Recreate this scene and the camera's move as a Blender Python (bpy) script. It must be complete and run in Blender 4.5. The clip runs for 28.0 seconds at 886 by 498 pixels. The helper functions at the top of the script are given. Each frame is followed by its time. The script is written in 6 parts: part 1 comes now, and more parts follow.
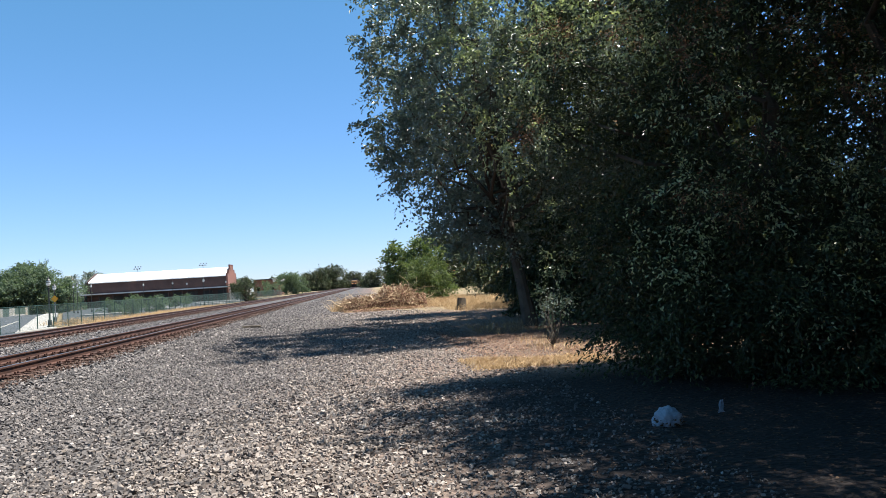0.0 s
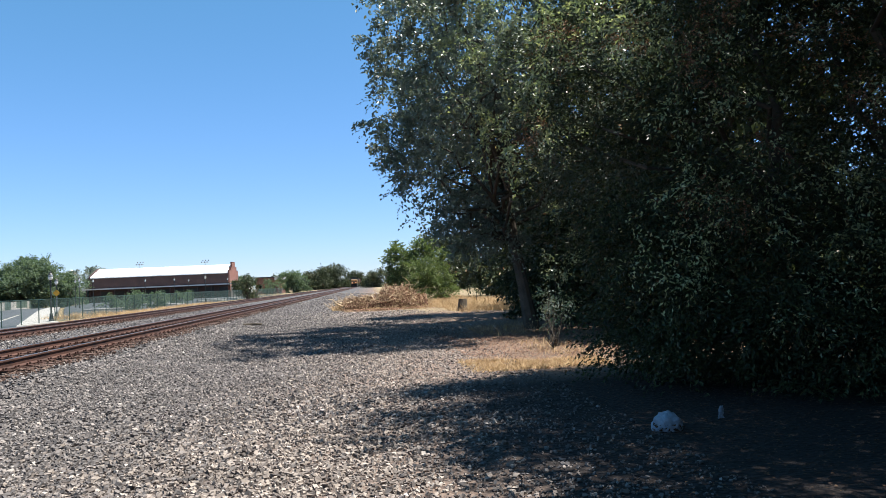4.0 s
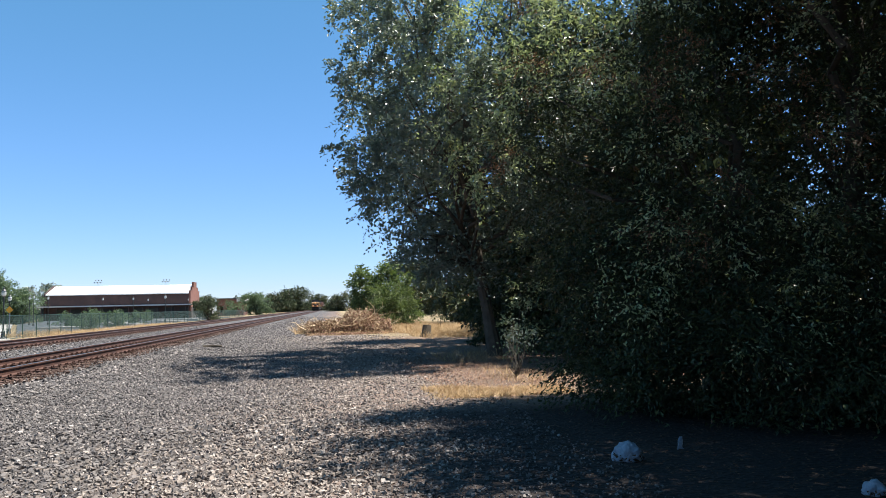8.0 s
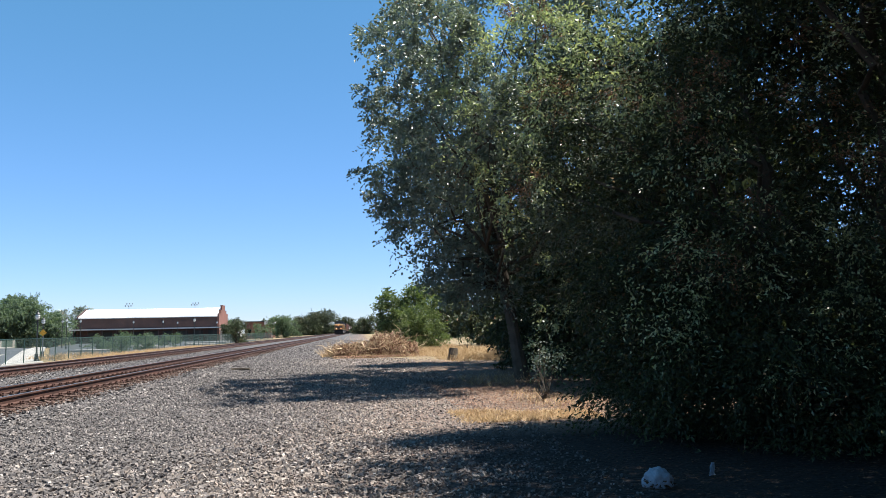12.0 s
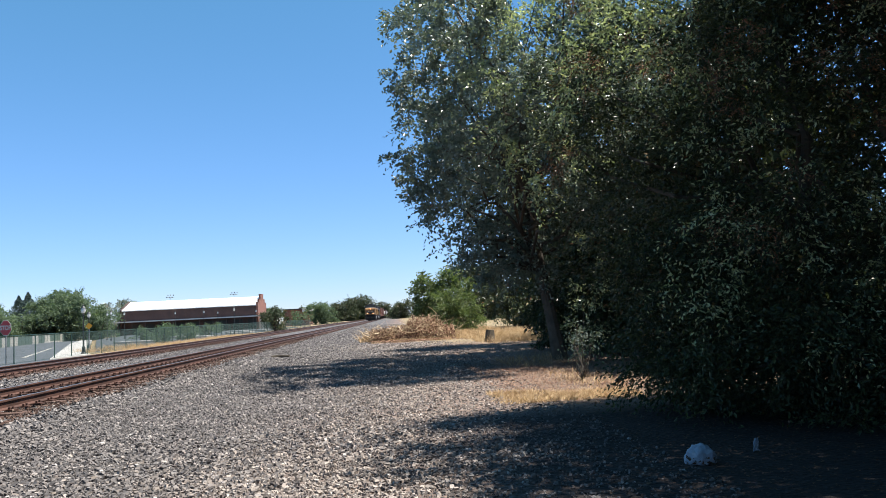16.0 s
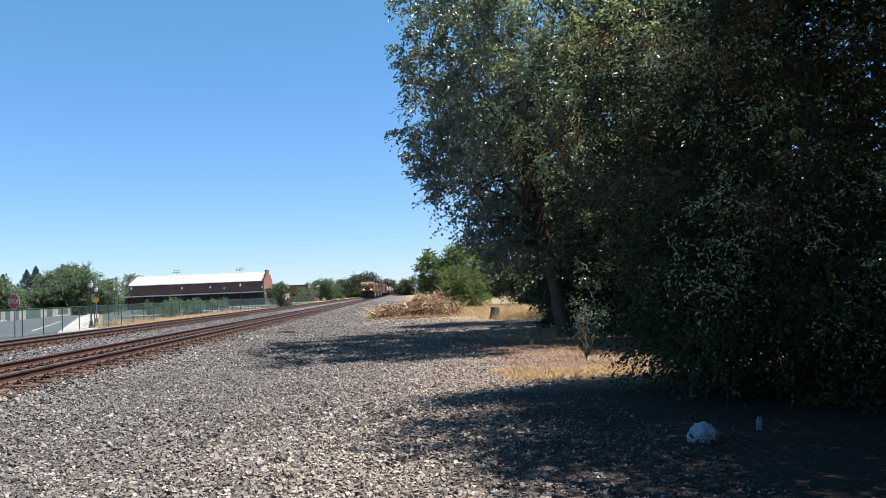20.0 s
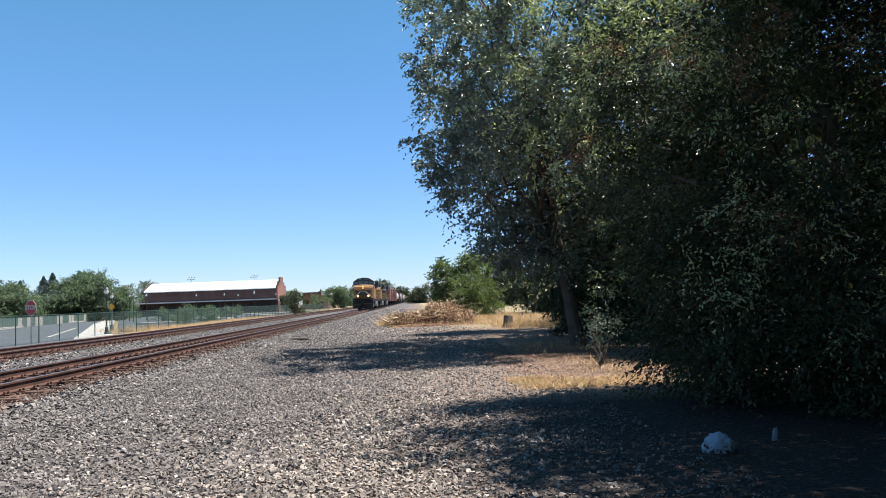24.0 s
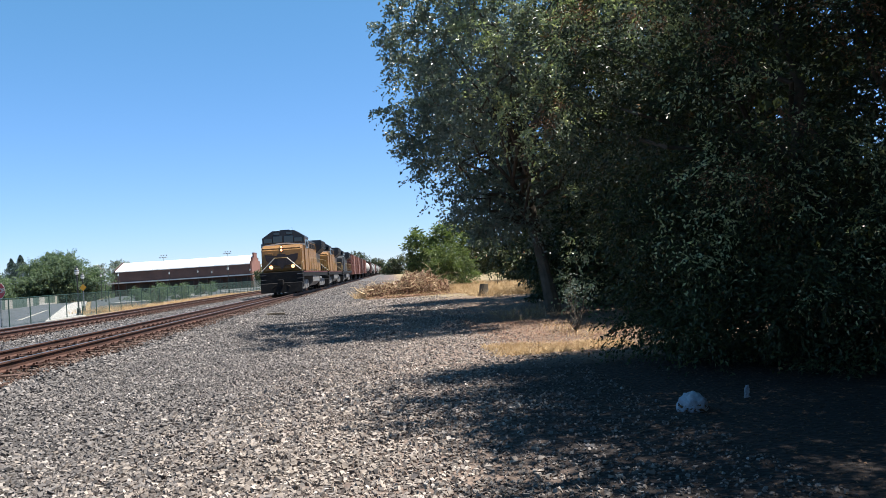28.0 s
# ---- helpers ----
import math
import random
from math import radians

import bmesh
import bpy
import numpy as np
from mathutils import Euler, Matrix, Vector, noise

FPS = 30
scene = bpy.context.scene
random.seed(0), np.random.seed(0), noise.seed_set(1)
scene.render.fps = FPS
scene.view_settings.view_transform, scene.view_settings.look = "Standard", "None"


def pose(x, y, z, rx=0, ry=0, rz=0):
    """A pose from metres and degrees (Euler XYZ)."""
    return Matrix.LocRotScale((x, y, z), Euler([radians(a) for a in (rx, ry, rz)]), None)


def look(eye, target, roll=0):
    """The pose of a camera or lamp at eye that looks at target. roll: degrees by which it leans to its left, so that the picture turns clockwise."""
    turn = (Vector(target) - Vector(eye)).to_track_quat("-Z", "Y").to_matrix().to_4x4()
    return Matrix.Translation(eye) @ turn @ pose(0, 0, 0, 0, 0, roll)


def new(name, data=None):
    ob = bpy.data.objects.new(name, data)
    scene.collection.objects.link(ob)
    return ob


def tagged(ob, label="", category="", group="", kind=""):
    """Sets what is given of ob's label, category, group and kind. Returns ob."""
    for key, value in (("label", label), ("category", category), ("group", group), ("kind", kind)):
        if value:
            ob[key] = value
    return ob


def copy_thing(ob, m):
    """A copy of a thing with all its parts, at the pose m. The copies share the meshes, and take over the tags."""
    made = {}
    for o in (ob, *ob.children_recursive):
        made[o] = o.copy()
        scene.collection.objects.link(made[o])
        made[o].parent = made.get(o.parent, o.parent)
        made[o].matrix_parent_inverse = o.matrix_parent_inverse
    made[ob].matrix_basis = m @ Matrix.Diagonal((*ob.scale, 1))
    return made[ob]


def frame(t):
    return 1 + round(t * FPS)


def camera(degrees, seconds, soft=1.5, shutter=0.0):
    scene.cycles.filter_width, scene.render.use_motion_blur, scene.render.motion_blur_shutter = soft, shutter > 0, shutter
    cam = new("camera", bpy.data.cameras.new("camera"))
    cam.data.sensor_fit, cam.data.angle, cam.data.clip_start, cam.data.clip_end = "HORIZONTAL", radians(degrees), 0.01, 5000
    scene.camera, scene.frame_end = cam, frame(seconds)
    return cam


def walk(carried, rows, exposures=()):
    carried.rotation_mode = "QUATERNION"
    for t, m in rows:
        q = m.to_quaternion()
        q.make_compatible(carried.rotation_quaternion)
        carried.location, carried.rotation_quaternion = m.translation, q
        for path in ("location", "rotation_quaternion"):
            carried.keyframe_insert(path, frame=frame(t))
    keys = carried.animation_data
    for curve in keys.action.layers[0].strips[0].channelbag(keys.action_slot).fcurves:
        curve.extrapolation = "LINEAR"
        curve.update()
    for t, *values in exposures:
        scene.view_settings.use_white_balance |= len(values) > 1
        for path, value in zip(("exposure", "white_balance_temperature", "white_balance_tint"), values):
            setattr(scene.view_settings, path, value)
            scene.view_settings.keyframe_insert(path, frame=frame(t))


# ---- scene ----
# camera: held by hand at one spot, turning a little
EYE = (0.0, 0.0, 1.6)
cam = camera(61.4, 28.0, soft=0.65)


def aim(yaw, pitch, roll):
    """Yaw to the left of the track's direction, pitch up, roll as in look()."""
    y, p = radians(yaw), radians(pitch)
    way = Vector((-math.sin(y) * math.cos(p), math.cos(y) * math.cos(p), math.sin(p)))
    return look(EYE, Vector(EYE) + way, roll)


PATH = [
    (0.0, -5.82, 2.35, -3.47),
    (0.5, -5.78, 2.90, -2.34),
    (1.0, -6.59, 2.53, -1.80),
    (1.5, -7.64, 2.81, -1.68),
    (2.0, -8.10, 3.34, -1.39),
    (2.5, -7.11, 3.51, -1.81),
    (3.0, -5.79, 3.13, -1.82),
    (3.5, -5.37, 2.23, -2.36),
    (5.5, -7.47, 3.57, -2.25),
    (6.0, -7.90, 2.99, -2.02),
    (6.5, -7.38, 2.85, -1.71),
    (7.0, -7.43, 3.18, -1.31),
    (7.5, -8.03, 3.57, -1.08),
    (8.0, -8.36, 4.32, -1.19),
    (8.5, -7.39, 4.97, -1.34),
    (9.0, -6.96, 5.14, -1.21),
    (9.5, -6.19, 4.83, -0.97),
    (10.0, -4.60, 4.36, -0.94),
    (10.5, -3.66, 4.48, -0.43),
    (11.0, -5.99, 5.32, -0.35),
    (11.5, -6.41, 6.16, -0.98),
    (13.5, -6.54, 5.83, -1.83),
    (14.0, -6.96, 5.78, -1.89),
    (14.5, -5.60, 5.25, -2.64),
    (15.0, -4.32, 5.00, -2.68),
    (15.5, -3.55, 4.40, -2.68),
    (16.0, -3.73, 4.88, -2.84),
    (16.5, -3.38, 4.73, -2.86),
    (17.0, -3.78, 4.74, -3.24),
    (17.5, -3.54, 4.86, -3.23),
    (18.0, -2.13, 4.43, -2.67),
    (18.5, -2.79, 4.50, -2.66),
    (19.0, -3.53, 4.08, -2.35),
    (19.5, -2.97, 3.47, -2.89),
    (20.0, -3.21, 3.16, -2.36),
    (20.5, -2.89, 2.57, -2.23),
    (21.0, -2.77, 2.74, -2.75),
    (21.5, -2.72, 2.45, -2.72),
    (23.5, -3.17, 4.02, -2.04),
    (24.0, -2.22, 3.81, -2.13),
    (24.5, -3.10, 4.33, -2.58),
    (25.0, -3.08, 4.07, -2.19),
    (25.5, -4.79, 3.68, -2.52),
    (26.0, -5.35, 3.23, -2.68),
    (26.5, -5.08, 2.92, -2.76),
    (27.0, -4.09, 2.46, -2.96),
    (27.5, -3.49, 1.75, -3.42),
    (28.0, -4.06, 1.42, -3.87),
]
walk(cam, [(t, aim(a, b, c)) for t, a, b, c in PATH])

# light: high summer sun from beyond the trees, clear sky
SUN_EL, SUN_AZ = 66.0, -5.0   # elevation; degrees from +x towards +y
SUN_DIR = Vector((math.cos(radians(SUN_EL)) * math.cos(radians(SUN_AZ)),
                  math.cos(radians(SUN_EL)) * math.sin(radians(SUN_AZ)), math.sin(radians(SUN_EL))))
world = bpy.data.worlds.new("sky")
scene.world = world
world.use_nodes = True
wn = world.node_tree.nodes
sky = wn.new("ShaderNodeTexSky")
sky.sky_type = "NISHITA"
sky.sun_disc = False
sky.sun_elevation = radians(SUN_EL)
sky.sun_rotation = radians(90 - SUN_AZ)
sky.air_density, sky.dust_density, sky.ozone_density = 1.0, 0.0, 2.3
wn["Background"].inputs["Strength"].default_value = 0.05
tint = wn.new("ShaderNodeMix")
tint.data_type, tint.blend_type = "RGBA", "MULTIPLY"
tint.inputs[0].default_value = 1.0
tint.inputs[7].default_value = (0.69, 0.72, 1.28, 1)   # the clear deep blue of a dry summer noon
world.node_tree.links.new(sky.outputs[0], tint.inputs[6])
haze = wn.new("ShaderNodeMix")
haze.data_type, haze.blend_type = "RGBA", "ADD"
haze.inputs[0].default_value = 1.0
haze.inputs[7].default_value = (0.03, 1.08, 0.22, 1)     # evens out the blue from top to skyline
world.node_tree.links.new(tint.outputs[2], haze.inputs[6])
world.node_tree.links.new(haze.outputs[2], wn["Background"].inputs["Color"])
sun_data = bpy.data.lights.new("sun", "SUN")
sun_data.energy, sun_data.angle, sun_data.color = 5.0, radians(0.53), (1.0, 0.95, 0.87)
sun = new("sun", sun_data)
sun.matrix_world = look(SUN_DIR * 100, (0, 0, 0))
scene.view_settings.exposure = 1.43


# ---------------------------------------------------------------- materials
def shader(name):
    m = bpy.data.materials.new(name)
    m.use_nodes = True
    nt = m.node_tree
    return m, nt, nt.nodes["Principled BSDF"], nt.nodes.new, nt.links.new


def ramp(nt, src, stops):
    r = nt.nodes.new("ShaderNodeValToRGB")
    nt.links.new(src, r.inputs[0])
    e = r.color_ramp.elements
    while len(e) < len(stops):
        e.new(0.5)
    for el, (p, c) in zip(e, stops):
        el.position, el.color = p, (*c, 1)
    return r.outputs[0]


def noise_tex(nt, scale, detail=4.0, rough=0.55, coord="Object"):
    tc = nt.nodes.new("ShaderNodeTexCoord")
    n = nt.nodes.new("ShaderNodeTexNoise")
    n.inputs["Scale"].default_value, n.inputs["Detail"].default_value = scale, detail
    n.inputs["Roughness"].default_value = rough
    nt.links.new(tc.outputs[coord], n.inputs["Vector"])
    return n.outputs["Fac"]


def mix(nt, fac, a, b, mode="MIX"):
    n = nt.nodes.new("ShaderNodeMix")
    n.data_type, n.blend_type = "RGBA", mode
    for sock, val in ((n.inputs[0], fac), (n.inputs[6], a), (n.inputs[7], b)):
        if isinstance(val, (int, float)):
            sock.default_value = val
        elif isinstance(val, tuple):
            sock.default_value = (*val, 1)
        else:
            nt.links.new(val, sock)
    return n.outputs[2]


def bump(nt, p, height, strength=0.3, dist=0.02):
    b = nt.nodes.new("ShaderNodeBump")
    b.inputs["Strength"].default_value, b.inputs["Distance"].default_value = strength, dist
    nt.links.new(height, b.inputs["Height"])
    nt.links.new(b.outputs[0], p.inputs["Normal"])


def surf(name, col, rough=0.6, metal=0.0, vary=0.25, scale=3.0, fine=40.0, relief=0.15, dirt=None, spec=0.5):
    """A painted, wooden, stony or metal surface with a broad and a fine variation, and dirt where named."""
    m, nt, p, nn, ln = shader(name)
    broad, grain = noise_tex(nt, scale), noise_tex(nt, fine, 3.0)
    lo = tuple(c * (1 - vary) for c in col)
    hi = tuple(min(1, c * (1 + vary)) for c in col)
    c = ramp(nt, broad, [(0.3, lo), (0.7, hi)])
    g = ramp(nt, grain, [(0.3, (0.8, 0.8, 0.8)), (0.7, (1.0, 1.0, 1.0))])
    c = mix(nt, 1.0, c, g, "MULTIPLY")
    if dirt:
        d = ramp(nt, noise_tex(nt, scale * 2.3, 6.0, 0.7), [(0.5, (0, 0, 0)), (0.68, (1, 1, 1))])
        c = mix(nt, d, c, dirt)
    ln(c, p.inputs["Base Color"])
    p.inputs["Roughness"].default_value, p.inputs["Metallic"].default_value = rough, metal
    p.inputs["Specular IOR Level"].default_value = spec
    if relief:
        bump(nt, p, grain, relief, 0.01)
    return m


def island_mat(name, stops, rough=0.85, fine=30.0, transl=0.0, spec=0.4, relief=0.2):
    """Loose small pieces in one mesh, each with a shade of its own."""
    m, nt, p, nn, ln = shader(name)
    geo = nn("ShaderNodeNewGeometry")
    c = ramp(nt, geo.outputs["Random Per Island"], stops)
    big = ramp(nt, noise_tex(nt, 0.7, 3.0), [(0.3, (0.7, 0.7, 0.7)), (0.7, (1.0, 1.0, 1.0))])
    c = mix(nt, 1.0, c, big, "MULTIPLY")
    ln(c, p.inputs["Base Color"])
    p.inputs["Roughness"].default_value = rough
    p.inputs["Specular IOR Level"].default_value = spec
    if relief:
        bump(nt, p, noise_tex(nt, fine, 3.0), relief, 0.01)
    if transl:
        t = nn("ShaderNodeBsdfTranslucent")
        bright = mix(nt, 1.0, c, (1.3, 1.4, 0.8), "MULTIPLY")
        ln(bright, t.inputs["Color"])
        ms = nn("ShaderNodeMixShader")
        ms.inputs[0].default_value = transl
        ln(p.outputs[0], ms.inputs[1])
        ln(t.outputs[0], ms.inputs[2])
        ln(ms.outputs[0], nt.nodes["Material Output"].inputs["Surface"])
    return m


def glow(name, col, strength):
    m, nt, p, nn, ln = shader(name)
    p.inputs["Base Color"].default_value = (*col, 1)
    p.inputs["Emission Color"].default_value = (*col, 1)
    p.inputs["Emission Strength"].default_value = strength
    return m


def ground_mat():
    m, nt, p, nn, ln = shader("gravel_ground")
    tc = nn("ShaderNodeTexCoord")
    sep = nn("ShaderNodeSeparateXYZ")
    ln(tc.outputs["Object"], sep.inputs[0])
    vor = nn("ShaderNodeTexVoronoi")
    vor.inputs["Scale"].default_value = 18.0
    ln(tc.outputs["Object"], vor.inputs["Vector"])
    sep2 = nn("ShaderNodeSeparateColor")
    ln(vor.outputs["Color"], sep2.inputs[0])
    grey = ramp(nt, sep2.outputs[0], [(0.0, (0.031, 0.028, 0.028)), (0.45, (0.077, 0.070, 0.070)), (0.8, (0.120, 0.111, 0.106)), (1.0, (0.202, 0.188, 0.178))])
    tan = ramp(nt, sep2.outputs[1], [(0.0, (0.092, 0.061, 0.048)), (0.5, (0.166, 0.116, 0.090)), (1.0, (0.245, 0.180, 0.144))])
    dirt = ramp(nt, noise_tex(nt, 9.0, 6.0, 0.7), [(0.3, (0.087, 0.053, 0.034)), (0.5, (0.167, 0.112, 0.074)), (0.7, (0.260, 0.186, 0.130))])
    straw = ramp(nt, noise_tex(nt, 25.0, 6.0, 0.8), [(0.3, (0.186, 0.130, 0.062)), (0.7, (0.347, 0.273, 0.149))])
    # worn strip of trodden, dustier gravel, then bare earth towards the trees
    def zone(sock, a, b, wob=1.5):
        n = noise_tex(nt, 0.35, 5.0, 0.65)
        mr = nn("ShaderNodeMath")
        mr.operation = "MULTIPLY_ADD"
        ln(n, mr.inputs[0])
        mr.inputs[1].default_value = wob * 2
        ln(sock, mr.inputs[2])
        r = nn("ShaderNodeMapRange")
        ln(mr.outputs[0], r.inputs[0])
        r.inputs[1].default_value, r.inputs[2].default_value = a + wob, b + wob
        return r.outputs[0]
    c = mix(nt, zone(sep.outputs[0], -3.6, 0.6, 1.0), grey, tan)
    c = mix(nt, zone(sep.outputs[0], 1.6, 3.4, 0.9), c, dirt)
    # dark earth under the near tree, blackened further to paint in its shade
    shade_soil = ramp(nt, noise_tex(nt, 12.0, 6.0, 0.75), [(0.35, (0.007, 0.004, 0.003)), (0.62, (0.018, 0.009, 0.007)), (0.75, (0.048, 0.024, 0.015))])
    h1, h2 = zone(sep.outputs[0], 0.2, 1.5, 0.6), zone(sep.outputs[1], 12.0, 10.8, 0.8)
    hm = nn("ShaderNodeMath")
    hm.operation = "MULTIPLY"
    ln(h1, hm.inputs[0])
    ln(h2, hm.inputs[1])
    c = mix(nt, hm.outputs[0], c, shade_soil)
    far = zone(sep.outputs[1], 37.0, 43.0, 2.0)
    right = zone(sep.outputs[0], 0.6, 2.2, 1.5)
    mm = nn("ShaderNodeMath")
    mm.operation = "MULTIPLY"
    ln(far, mm.inputs[0])
    ln(right, mm.inputs[1])
    c = mix(nt, mm.outputs[0], c, straw)
    # dry earth beyond the second track
    left = nn("ShaderNodeMapRange")
    ln(sep.outputs[0], left.inputs[0])
    left.inputs[1].default_value, left.inputs[2].default_value = -16.5, -18.5
    verge = mix(nt, zone(sep.outputs[1], 50.0, 56.0, 1.0), dirt, straw)
    c = mix(nt, left.outputs[0], c, verge)
    big = ramp(nt, noise_tex(nt, 0.5, 5.0, 0.6), [(0.3, (0.72, 0.72, 0.74)), (0.7, (1.0, 1.0, 1.0))])
    c = mix(nt, 1.0, c, big, "MULTIPLY")
    heaps = ramp(nt, noise_tex(nt, 7.0, 8.0, 0.85), [(0.38, (0.30, 0.30, 0.30)), (0.5, (0.85, 0.85, 0.85)), (0.62, (1.2, 1.18, 1.15))])
    c = mix(nt, 1.0, c, heaps, "MULTIPLY")
    ln(c, p.inputs["Base Color"])
    p.inputs["Roughness"].default_value = 0.92
    bump(nt, p, vor.outputs["Distance"], 0.8, 0.03)
    return m


